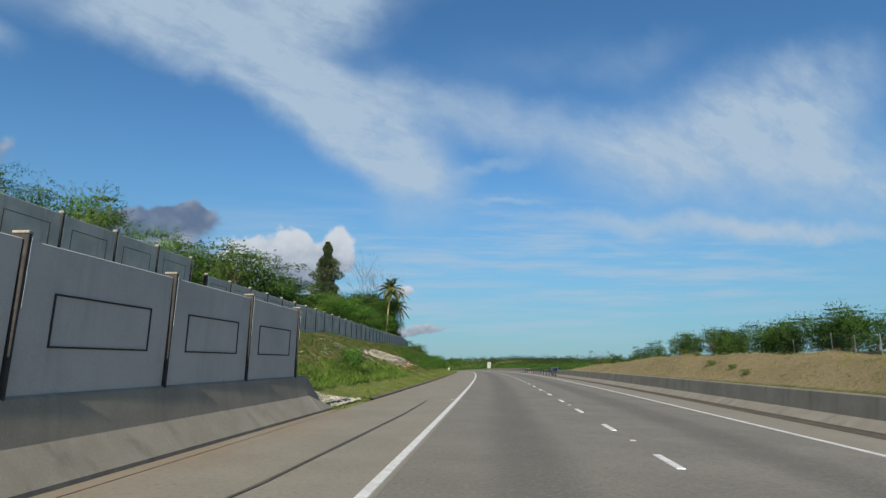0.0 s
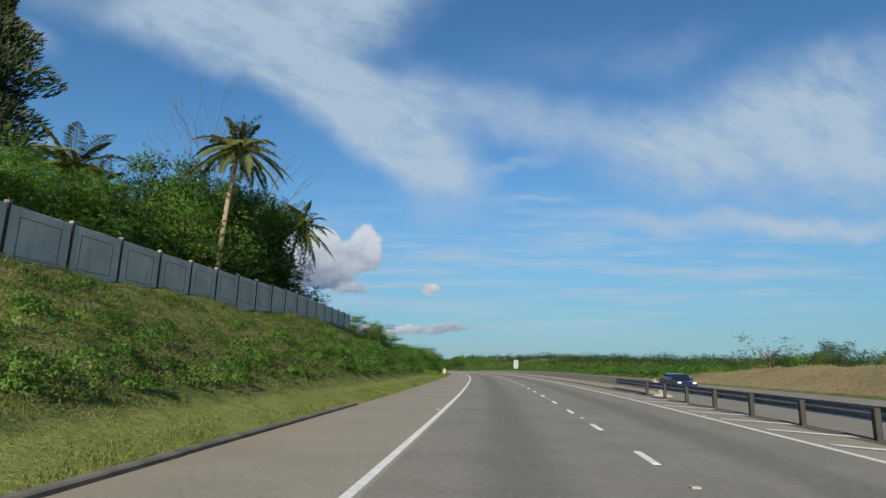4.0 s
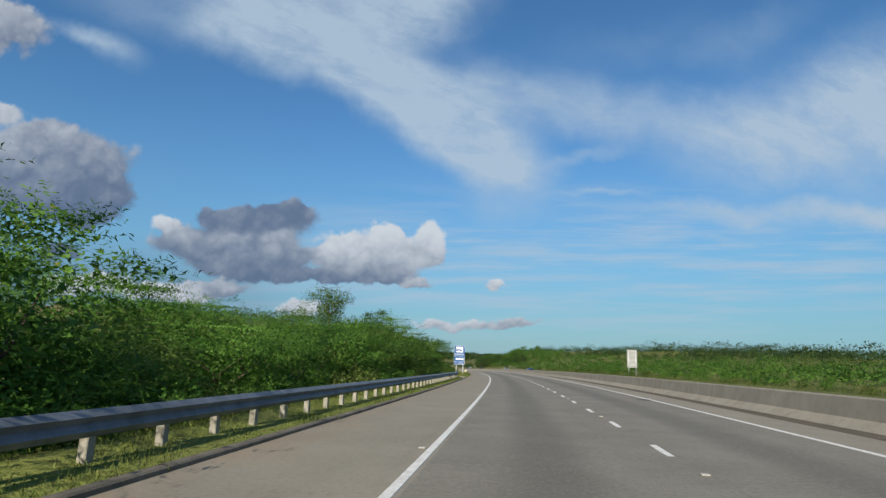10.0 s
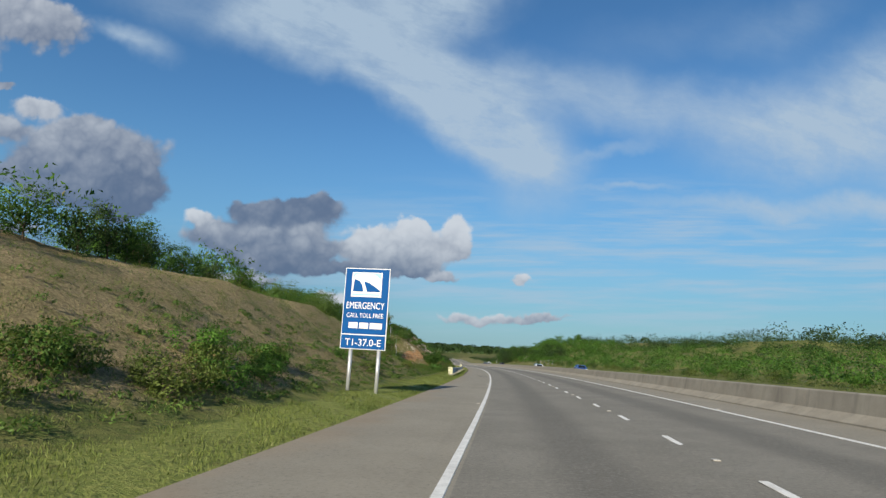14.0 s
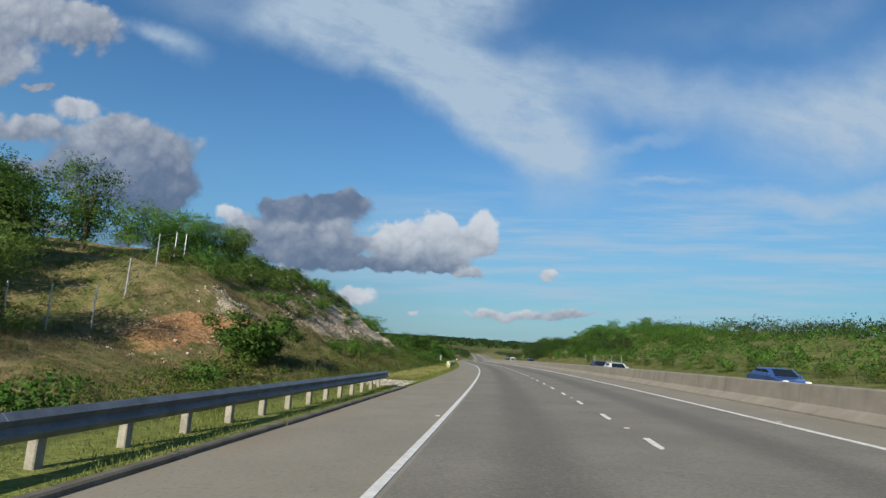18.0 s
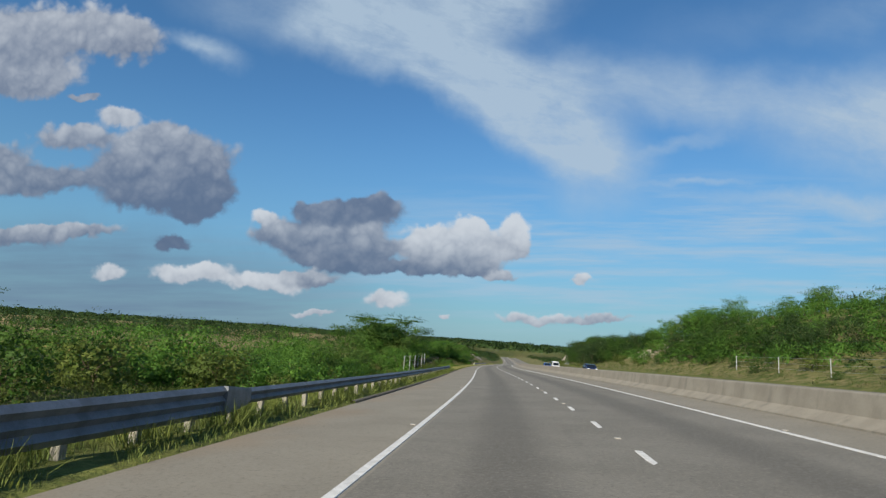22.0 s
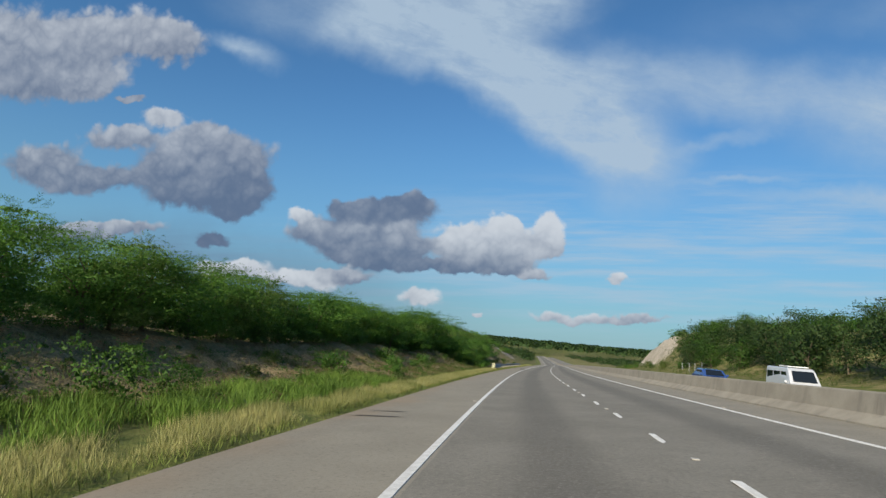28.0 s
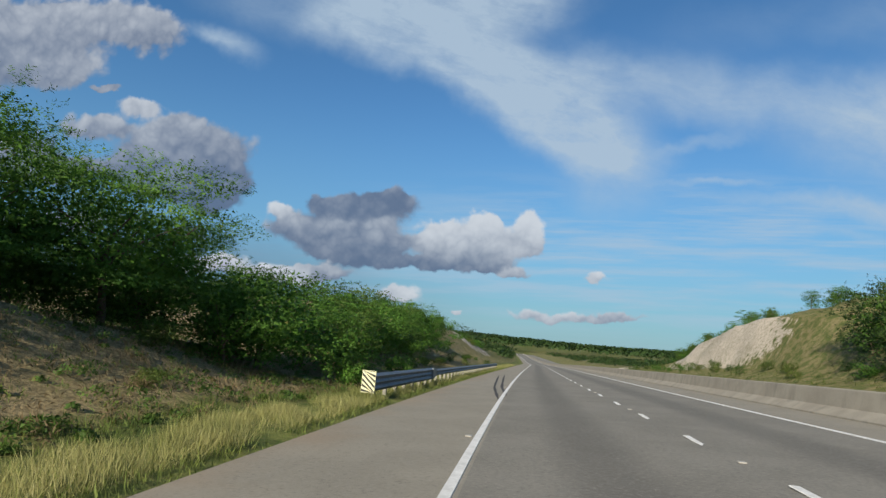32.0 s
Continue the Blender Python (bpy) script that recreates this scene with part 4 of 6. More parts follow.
def taper(a, b, u, lift, mat, base):
    """A plate that narrows from the tall end section to the common beam."""
    v, f = [], []
    for i in range(4):
        k = i / 3
        z0, z1 = .22 + .14 * k, .75 - .075 * k
        ring = [(u + .085, z0), (u + .095, z0 + .05), (u + .095, z1 - .05), (u + .085, z1), (u - .02, z1), (u - .02, z0)]
        v += [at(a + (b - a) * k, p, z + lift) - base for p, z in ring]
        if i:
            f += [((i - 1) * 6 + j, (i - 1) * 6 + (j + 1) % 6, i * 6 + (j + 1) % 6, i * 6 + j) for j in range(6)]
    return mesh("beam_joint", v, f + [(5, 4, 3, 2, 1, 0), tuple(range(18, 24))], mat)


def guard_rail(s0, s1, label, u=-3.6, head=10.5, dark=STEEL_DARK, spacing=1.45, lift=0.0, post_mat=POST_GREY, plate=True, posts_to=None):
    base = at(s0, u, lift)
    rail = thing("guard_rail", base, label, "guard rail", "guard rails beside the road")
    if head:
        part("thrie_beam", sweep("thrie_beam", stations(s0 + .25, s0 + head, 1.2), beam_profile(u, .22 + lift, .75 + lift, 3), dark, base, close=True), rail, "tall ribbed steel end section")
        part("beam_joint", taper(s0 + head - .02, s0 + head + 1.0, u, lift, dark, base), rail, "tapered steel joint plate")
    n = max(1, int((s1 - s0 - head) / 4.3))
    for i in range(n):
        a, b = s0 + head + (s1 - s0 - head) * i / n, s0 + head + (s1 - s0 - head) * (i + 1) / n + .06
        part("beam", sweep("beam", stations(a, b, 1.4), beam_profile(u + .004 * (i % 2), .36 + lift, .675 + lift, 2), dark, base, close=True), rail)
    k, s = 0, s0 + .9
    post = done("rail_post", box(-.06, .06, -.07, .07, -.45, .64, .012), post_mat)
    while s < (posts_to or s1):
        part("rail_post", post, rail, "", at(s, u - .10, lift) - base, heading(s) + 2 * math.sin(k * 1.7))
        s += spacing
        k += 1
    if plate:
        sign = part("end_marker", done("end_marker", box(-.2, .2, -.012, .012, -.31, .31, .006), YELLOW), rail, "yellow and black striped end marker plate", at(s0 + .12, u - .04, .52 + lift) - base, heading(s0))
        for i in range(-3, 4):
            bm = bmesh.new()
            pts = []
            for x in (-.19, .19):
                for off in (0, .075):
                    pts.append((x, min(.30, max(-.30, i * .15 + off - x * .9))))
            a, b, c, d = pts
            vs = [bm.verts.new((p[0], -.0165, p[1])) for p in (a, c, d, b)]
            if abs(a[1] - b[1]) > .01 or abs(c[1] - d[1]) > .01:
                bm.faces.new(vs)
                part("stripe", done("stripe", bm, BLACK), sign, "black diagonal stripe")
            else:
                bm.free()
        part("rail_nose", sweep("rail_nose", stations(s0 + .14, s0 + .3, .1), [(u - .2, .30 + lift), (u + .1, .26 + lift), (u + .1, .8 + lift), (u - .2, .8 + lift)], dark, base, close=True), rail)
    return rail


guard_rail(155.3, 239.9, "galvanised steel guard rail on pale posts above a stone drain")
guard_rail(301.1, 345.3, "galvanised steel guard rail on pale posts beside the cutting")
guard_rail(387.9, 466.0, "galvanised steel guard rail overgrown by verge grass")
guard_rail(554.4, 612.0, "galvanised steel guard rail half hidden by dry grass")
guard_rail(64.6, 105.4, "dark steel guard rail across the median opening", 9.15, 0, STEEL_DARK, 2.75, .0, DARK_JOINT_AND_SHADE, False, 100)

# ---- signs ----
def writing(name, text, size, x, z, mat, parent, wide=None):
    c = bpy.data.curves.new(name, "FONT")
    c.body, c.size, c.align_x, c.extrude = text, size, "CENTER", .002
    tmp = bpy.data.objects.new(name, c)
    scene.collection.objects.link(tmp)
    me = bpy.data.meshes.new_from_object(tmp.evaluated_get(bpy.context.evaluated_depsgraph_get()))
    bpy.data.objects.remove(tmp)
    v = np.empty(len(me.vertices) * 3)
    me.vertices.foreach_get("co", v)
    v = v.reshape(-1, 3)
    k = wide / (v[:, 0].max() - v[:, 0].min()) if wide else 1
    mid = (v[:, 0].max() + v[:, 0].min()) / 2
    v = np.stack([(v[:, 0] - mid) * k + x, -.034 - v[:, 2], v[:, 1] + z], 1)
    me.vertices.foreach_set("co", v.ravel())
    me.materials.clear()
    me.materials.append(mat)
    return part(name, me, parent, "white painted lettering")


def plate(name, x0, x1, z0, z1, mat, parent, y=-.026, label="", d=.004):
    return part(name, done(name, box(x0, x1, y - d, y, z0, z1), mat), parent, label)


def emergency_sign():
    s, u = 270.2, -4.66
    base = ground_at(s, u)
    sign = thing("road_sign", base, "tall blue emergency sign with white lettering on two posts", "sign", "", heading(s) - 2)
    for x in (-.47, .62):
        part("sign_post", done("sign_post", tube((x, .06, -.4), (x, .06, 1.75), .075, .075, 12), POST_STEEL, True), sign, "round galvanised post")
    z0, z1 = 1.55, 4.62
    body = part("sign_board", done("sign_board", box(-.88, .88, -.02, .02, z0, z1, .01), WHITE), sign)
    plate("blue_field", -.85, .85, 2.12, z1 - .03, BLUE, body)
    plate("blue_field", -.85, .85, z0 + .03, 2.08, BLUE, body)
    plate("emblem_field", -.6, .58, 3.52, 4.46, WHITE, body, -.031, "white square with a plain road emblem")
    bm = bmesh.new()
    bm.faces.new([bm.verts.new((x, -.038, z)) for x, z in ((-.54, 3.72), (-.12, 3.72), (-.2, 4.0), (-.3, 4.12), (-.5, 4.2))])
    bm.faces.new([bm.verts.new((x, -.038, z)) for x, z in ((.02, 3.72), (.52, 3.72), (.52, 3.78), (.1, 4.05), (-.12, 4.12))])
    part("emblem_shape", done("emblem_shape", bm, BLUE), body)
    bm = bmesh.new()
    bm.faces.new([bm.verts.new((x, -.038, z)) for x, z in ((-.55, 4.42), (-.55, 4.24), (-.45, 4.36), (-.1, 4.44), (.3, 4.38), (.53, 4.2), (.53, 4.42))])
    part("emblem_shape", done("emblem_shape", bm, PALE_BLUE), body)
    plate("emblem_bar", -.56, .54, 3.58, 3.64, PALE_BLUE, body, -.036)
    writing("word_emergency", "EMERGENCY", .36, 0, 3.07, WHITE, body, 1.48)
    writing("word_call_toll_free", "CALL TOLL FREE", .24, 0, 2.74, WHITE, body, 1.42)
    for i, (x0, x1) in enumerate(((-.60, -.25), (-.19, .16), (.22, .69))):
        plate("number_bar", x0, x1, 2.33, 2.55, WHITE, body, -.031, "plain white bar in place of a number")
    writing("word_marker", "T1-37.0-E", .36, 0, 1.69, WHITE, body, 1.38)


emergency_sign()


def sign_back():
    s, u = 274.4, 24.65
    base = ground_at(s, u)
    sign = thing("sign_back", base, "bare metal back of a tall sign on two posts", "sign", "", heading(s))
    for x in (-.6, .6):
        part("sign_post", done("sign_post", tube((x, -.06, -.4), (x, -.06, 4.35), .07, .07, 10), POST_STEEL, True), sign)
    part("sign_board", done("sign_board", box(-.84, .84, 0, .03, 1.35, 4.35, .008), SIGN_BACK), sign)
    for z in (1.8, 2.6, 3.4, 4.1):
        part("sign_rib", done("sign_rib", box(-.8, .8, -.03, 0, z, z + .06), POST_STEEL), sign)


sign_back()


# ---- stone pitching ----
def pebble(seed):
    rnd = random.Random(seed)
    bm = bmesh.new()
    bmesh.ops.create_icosphere(bm, subdivisions=1, radius=1)
    for v in bm.verts:
        v.co *= .75 + .4 * rnd.random()
        v.co.z *= .32
    return done("stone", bm, STONE)


PEBBLES = [pebble(i) for i in range(6)]


def stone_apron(name, label, s0, s1, u0, u1, size, seed, lift=0.0, limit=300, slant=0.0):
    rnd = random.Random(seed)
    base = ground_at((s0 + s1) / 2, (u0 + u1) / 2)
    bed = thing(name, base, label, "stone paving", "stone aprons beside the road")
    ns, nu = max(2, int((s1 - s0) / (size * 1.85))), max(2, int(abs(u1 - u0) / (size * 1.85)))
    count = 0
    for i in range(ns):
        for j in range(nu):
            if count >= limit:
                break
            s = s0 + (s1 - s0) * (i + .5 + .35 * (rnd.random() - .5)) / ns
            u = u0 + (u1 - u0) * (j + .5 + .35 * (rnd.random() - .5)) / nu
            s += slant * (u - u0) / (u1 - u0)
            ob = part("stone", PEBBLES[rnd.randrange(6)], bed)
            k = size * (.75 + .4 * rnd.random())
            p = ground_at(s, u, lift + .012) - base
            ob.matrix_basis = Matrix.LocRotScale(Vector(p), Euler((rnd.random() * .4, rnd.random() * .4, rnd.random() * 6)), Vector((k, k * (.8 + .4 * rnd.random()), k)))
            count += 1
    # mortar under the stones
    us, ss = np.linspace(u0, u1, 6), stations(s0, s1, 1.2)
    S, U = [a.ravel() for a in np.meshgrid(ss, us, indexing="ij")]
    S = S + slant * (U - u0) / (u1 - u0)
    V = at(S, U, land(S, U) + lift + .012).T - base
    F = [(i * 6 + j, i * 6 + j + 1, i * 6 + j + 7, i * 6 + j + 6) for i in range(len(ss) - 1) for j in range(5)]
    part("mortar_bed", mesh("mortar_bed", V, F, KERB), bed, "dark mortar between the stones")


stone_apron("stone_apron", "pale field stone apron at a drain inlet", 15.2, 18.4, -3.0, -4.6, .10, 1, .0)
stone_apron("stone_apron", "pale field stone apron under the guard rail", 164.8, 170.8, -2.95, -4.9, .10, 2, .0)
stone_apron("stone_apron", "pale field stone apron at the rail end", 240.9, 245.6, -2.9, -5.2, .10, 3, .0)
stone_apron("stone_apron", "pale field stone apron at the rail end", 345.6, 350.4, -2.9, -5.2, .10, 4, .0)
stone_apron("stone_apron", "pale field stone apron under the guard rail", 445.8, 449.6, -2.9, -4.8, .10, 5, .0)
stone_apron("stone_chute", "narrow stone drainage chute down the bank", 36.9, 37.9, -5.8, -12.2, .13, 6, .05, 200, 6.3)


def rock_shelf():
    """A shelf of broken rock that overhangs bare soil, with loose stones on it."""
    rnd = random.Random(70)
    base = ground_at(52, -8)
    shelf = thing("rock_shelf", base, "shelf of grey broken rock over orange soil on a cut bank", "rock")
    us, dz = (-7.3, -6.95, -7.05, -7.5, -8.2, -9.0, -9.7), (-.12, .0, .16, .22, .20, .14, -.05)
    ss = stations(43, 62.4, .45)
    V = []
    for i, s in enumerate(ss):
        taper_ = min(1, (s - 43) / 1.5, (62.4 - s) / 2.5)
        for u, d in zip(us, dz):
            wob = .22 * math.sin(s * 1.1) + .12 * math.sin(s * 2.9 + 1)
            V.append(ground_at(s + .12 * rnd.uniform(-1, 1), u + (wob if u > -8 else 0), d * taper_ - .05 * (1 - taper_) + .07 * rnd.uniform(-1, 1)) - base)
    n = len(us)
    F = [(i * n + j, i * n + j + 1, (i + 1) * n + j + 1, (i + 1) * n + j) for i in range(len(ss) - 1) for j in range(n - 1)]
    part("rock_bed", mesh("rock_bed", V, F, ROCK), shelf, "dark undercut rock bed")
    for k in range(290):
        s, u = 43.4 + 18.4 * rnd.random(), -7.15 - 2.4 * rnd.random()
        ob = part("stone", PEBBLES[k % 6], shelf)
        r = .05 + .09 * rnd.random() ** 2
        lift = float(np.interp(-u, [7.05, 7.5, 8.2, 9.0, 9.7], [.15, .21, .19, .13, 0])) * min(1, (s - 43) / 1.5, (62.4 - s) / 2.5)
        ob.matrix_basis = Matrix.LocRotScale(Vector(ground_at(s, u, lift + .02) - base), Euler((rnd.random() * .7, rnd.random() * .7, rnd.random() * 6)), Vector((r, r * .8, r * 1.1)))


rock_shelf()


def rubble(name, label, s0, s1, u0, u1, count, size, seed, lift=0.0):
    """Angular broken stones lying on a cut face, too many to count."""
    rng = np.random.default_rng(seed)
    s, u = rng.uniform(s0, s1, count), rng.uniform(min(u0, u1), max(u0, u1), count)
    keep = np.sin(s * .8 + 1.5 * np.sin(u)) + np.sin(u * 1.3 + s * .35) + rng.normal(size=count) * .8 > -.5
    s, u = s[keep], u[keep]
    n = len(s)
    r = size * (.4 + rng.random(n) ** 2 * 1.4)
    C = at(s, u, land(s, u) + r * .15 + lift).T
    corners = rng.normal(size=(n, 5, 3))
    corners = corners / np.linalg.norm(corners, axis=2, keepdims=True) * np.array([1, 1, .7]) * r[:, None, None]
    V = (C[:, None] + corners).reshape(-1, 3)
    o = np.arange(n)[:, None] * 5
    F = np.concatenate([o + np.array(f) for f in ((0, 1, 2), (0, 2, 3), (0, 3, 4), (1, 3, 2), (1, 4, 3), (0, 4, 1))])
    ob = new(name, mesh(name, V, F, RUBBLE))
    return tagged(ob, label, "rock", "", "stuff")


rubble("rubble", "pale broken rock on a steep cut face", 354, 392, -9.5, -15.6, 15000, .07, 81)
rubble("rubble", "pale and orange stones on a red earth slope", 339, 350, -10.5, -14, 900, .07, 82)
rubble("rubble", "grey and pale rubble on a rock shelf", 43.6, 61.6, -7.2, -9.3, 4200, .06, 85, .17)
rubble("rubble", "orange and pale stones below a rock shelf", 43, 63, -5.9, -6.9, 700, .06, 86)
rubble("rubble", "pale loose stones on a bare cut bank", 20, 42, -6.6, -10, 900, .055, 83)
rubble("rubble", "pale broken rock on a cut face beyond the far lanes", 482, 502, 28, 36, 1600, .12, 84)

# ---- fences ----
def fence(points, label, h=1.5, wires=4, mat=POST_STEEL):
    base = ground_at(*points[0])
    f = thing("wire_fence", base, label, "fence", "wire fences")
    tops = []
    for i, (s, u) in enumerate(points):
        p = ground_at(s, u) - base
        part("fence_post", done("fence_post", tube((0, 0, -.3), (.03 * math.sin(i * 3), .03 * math.cos(i * 2), h), .035, .03, 8), mat), f, "", p)
        tops.append(p)
    for a, b in zip(tops, tops[1:]):
        for k in range(wires):
            z = h * (k + 1) / wires - .08
            part("fence_wire", done("fence_wire", tube(a + np.array([0, 0, z]), b + np.array([0, 0, z]), .006, .006, 4), mat), f)


fence([(440.0, -6.5), (444.2, -6.5), (448.9, -6.5), (455.6, -6.5), (460.3, -6.6), (470, -8.5)], "wire fence on grey posts in tall weeds", 2.15, 5)
fence([(338.4, -15.7), (339.8, -15.2), (341.2, -14.5), (343.6, -15.0), (348.0, -16.6), (351.5, -17.8), (355.3, -19.4)], "broken wire fence on leaning posts along a hillside", 1.7, 3)
fence([(417, 24.4), (423, 24.4), (429, 24.5), (436, 24.6), (444, 24.8)], "wire fence on short posts beyond the far lanes", 1.3, 3)
fence([(566, 24.3), (570, 24.3), (574, 24.4), (579, 24.4)], "wire fence on short posts beyond the far lanes", 1.3, 3)

fence([(43, 29.4), (46, 29.5), (49, 29.6), (52, 29.7), (55, 29.8)], "dark wire mesh fence on a dry grass rise", 1.5, 9, STEEL_DARK)

# ---- cars on the far carriageway ----
def car(s, u, paint, label, van=False):
    base = at(s, u, -.45)
    c = thing("van" if van else "car", base, label, "van" if van else "car", "", heading(s))
    L, W = (4.6, 1.75) if not van else (4.7, 1.72)
    side = [(-2.2, .35), (-2.25, .62), (-2.1, .78), (-1.15, .92), (-.45, 1.38), (.95, 1.42), (1.75, 1.0), (2.2, .92), (2.25, .4)] if not van else [(-2.25, .35), (-2.3, .8), (-2.0, 1.0), (-1.45, 1.75), (-1.2, 1.88), (2.2, 1.9), (2.3, 1.6), (2.32, .4)]
    # side runs along -y (nose) to +y (tail)
    bm = bmesh.new()
    rows = []
    for x, inset in ((-W / 2, .10), (-W / 2 + .1, .0), (W / 2 - .1, .0), (W / 2, .10)):
        rows.append([bm.verts.new((x * (1 - (.10 if z > 1 else 0)), y_, z - (inset * .5 if z > .7 else 0))) for y_, z in side])
    for a, b in zip(rows, rows[1:]):
        for i in range(len(side)):
            j = (i + 1) % len(side)
            bm.faces.new((a[i], a[j], b[j], b[i]))
    bm.faces.new(rows[0])
    bm.faces.new(rows[-1][::-1])
    bmesh.ops.recalc_face_normals(bm, faces=bm.faces[:])
    part("body", done("body", bm, paint, False), c)
    hw = W / 2 * .9
    if van:
        ws = [(-hw * .88, -1.98, 1.06), (hw * .88, -1.98, 1.06), (hw * .8, -1.50, 1.70), (-hw * .8, -1.50, 1.70)]
        sides = [((-1.35, 1.05), (-.35, 1.05), (-.35, 1.62), (-1.2, 1.62)), ((-.2, 1.05), (.9, 1.05), (.9, 1.62), (-.2, 1.62)), ((1.05, 1.05), (2.1, 1.05), (2.05, 1.62), (1.05, 1.62))]
    else:
        ws = [(-hw * .86, -1.13, .95), (hw * .86, -1.13, .95), (hw * .72, -.52, 1.34), (-hw * .72, -.52, 1.34)]
        sides = [((-.85, .95), (.2, .95), (.2, 1.3), (-.4, 1.3)), ((.28, .95), (1.3, .95), (.95, 1.3), (.28, 1.3))]
    off = np.array([0, -.03, .02])
    part("windscreen", mesh("windscreen", [np.array(p) + off for p in ws], [(0, 1, 2, 3)], GLASS), c, "dark windscreen")
    for x in (-1, 1):
        for q in sides:
            part("side_window", mesh("side_window", [(x * (W / 2 * .935 + .012), a, b) for a, b in q], [(0, 1, 2, 3)], GLASS), c)
        part("headlight", done("headlight", box(x * W * .36 - .16, x * W * .36 + .16, -2.30, -2.2, .62 if not van else .72, .76 if not van else .9, .02), LAMP), c, "clear headlight")
        part("mirror", done("mirror", box(x * (W / 2 + .08) - .07, x * (W / 2 + .08) + .07, -.95 if not van else -1.5, -.83 if not van else -1.38, .95, 1.1, .02), paint), c)
        for y_ in (-1.4, 1.4):
            wheel = part("wheel", done("wheel", tube((x * (W / 2 - .1), y_, .32), (x * (W / 2 + .01), y_, .32), .32, .32, 18), TYRE, False), c)
            part("rim", done("rim", tube((x * (W / 2 + .012), y_, .32), (x * (W / 2 + .02), y_, .32), .2, .2, 12), POST_STEEL), wheel)
    part("bumper", done("bumper", box(-W / 2 * .9, W / 2 * .9, -2.34, -2.2, .36, .56, .03), paint), c)
    if van:
        c.scale = (.9, .78, .9)
        part("roof_rack", done("roof_rack", box(-.6, .6, -.9, .6, 1.93, 1.99, .01), WHITE), c, "white roof rack")


car(122.0, 18.6, CAR_NAVY, "dark blue car on the far lanes")
car(358.0, 18.6, CAR_BLUE, "blue estate car on the far lanes")
car(380.6, 14.0, CAR_WHITE, "white saloon car on the far lanes")
car(405.0, 17.8, CAR_NAVY, "dark car on the far lanes")
car(516.5, 16.5, CAR_WHITE, "white van with a roof rack on the far lanes", True)
car(485.0, 18.8, CAR_NAVY, "dark blue car on the far lanes")
car(529.5, 15.8, CAR_BLUE, "blue estate car on the far lanes")

# ---- plants ----
def rhombs(c, a, b):
    """Leaf-shaped quads at c with half axes a and b."""
    V = np.stack([c - a, c + b * .9 + a * .1, c + a, c - b * .9 + a * .1], 1).reshape(-1, 3)
    return V, np.arange(len(V)).reshape(-1, 4)


def foliage(c, a, b, nrm):
    """Small pointed leaves at c with half axes a and b, turned so that their outer faces look along nrm; V, F and the soft normals."""
    v0, v1, v2 = c - a, c + b * 1.7, c + a
    flip = (np.cross(v1 - v0, v2 - v0) * nrm).sum(1) < 0
    v1, v2 = np.where(flip[:, None], v2, v1), np.where(flip[:, None], v1, v2)
    V = np.stack([v0, v1, v2], 1).reshape(-1, 3)
    return V, np.arange(len(V)).reshape(-1, 3), np.repeat(unit(nrm), 3, 0)


def unit(v):
    return v / np.maximum(np.linalg.norm(v, axis=-1, keepdims=True), 1e-6)


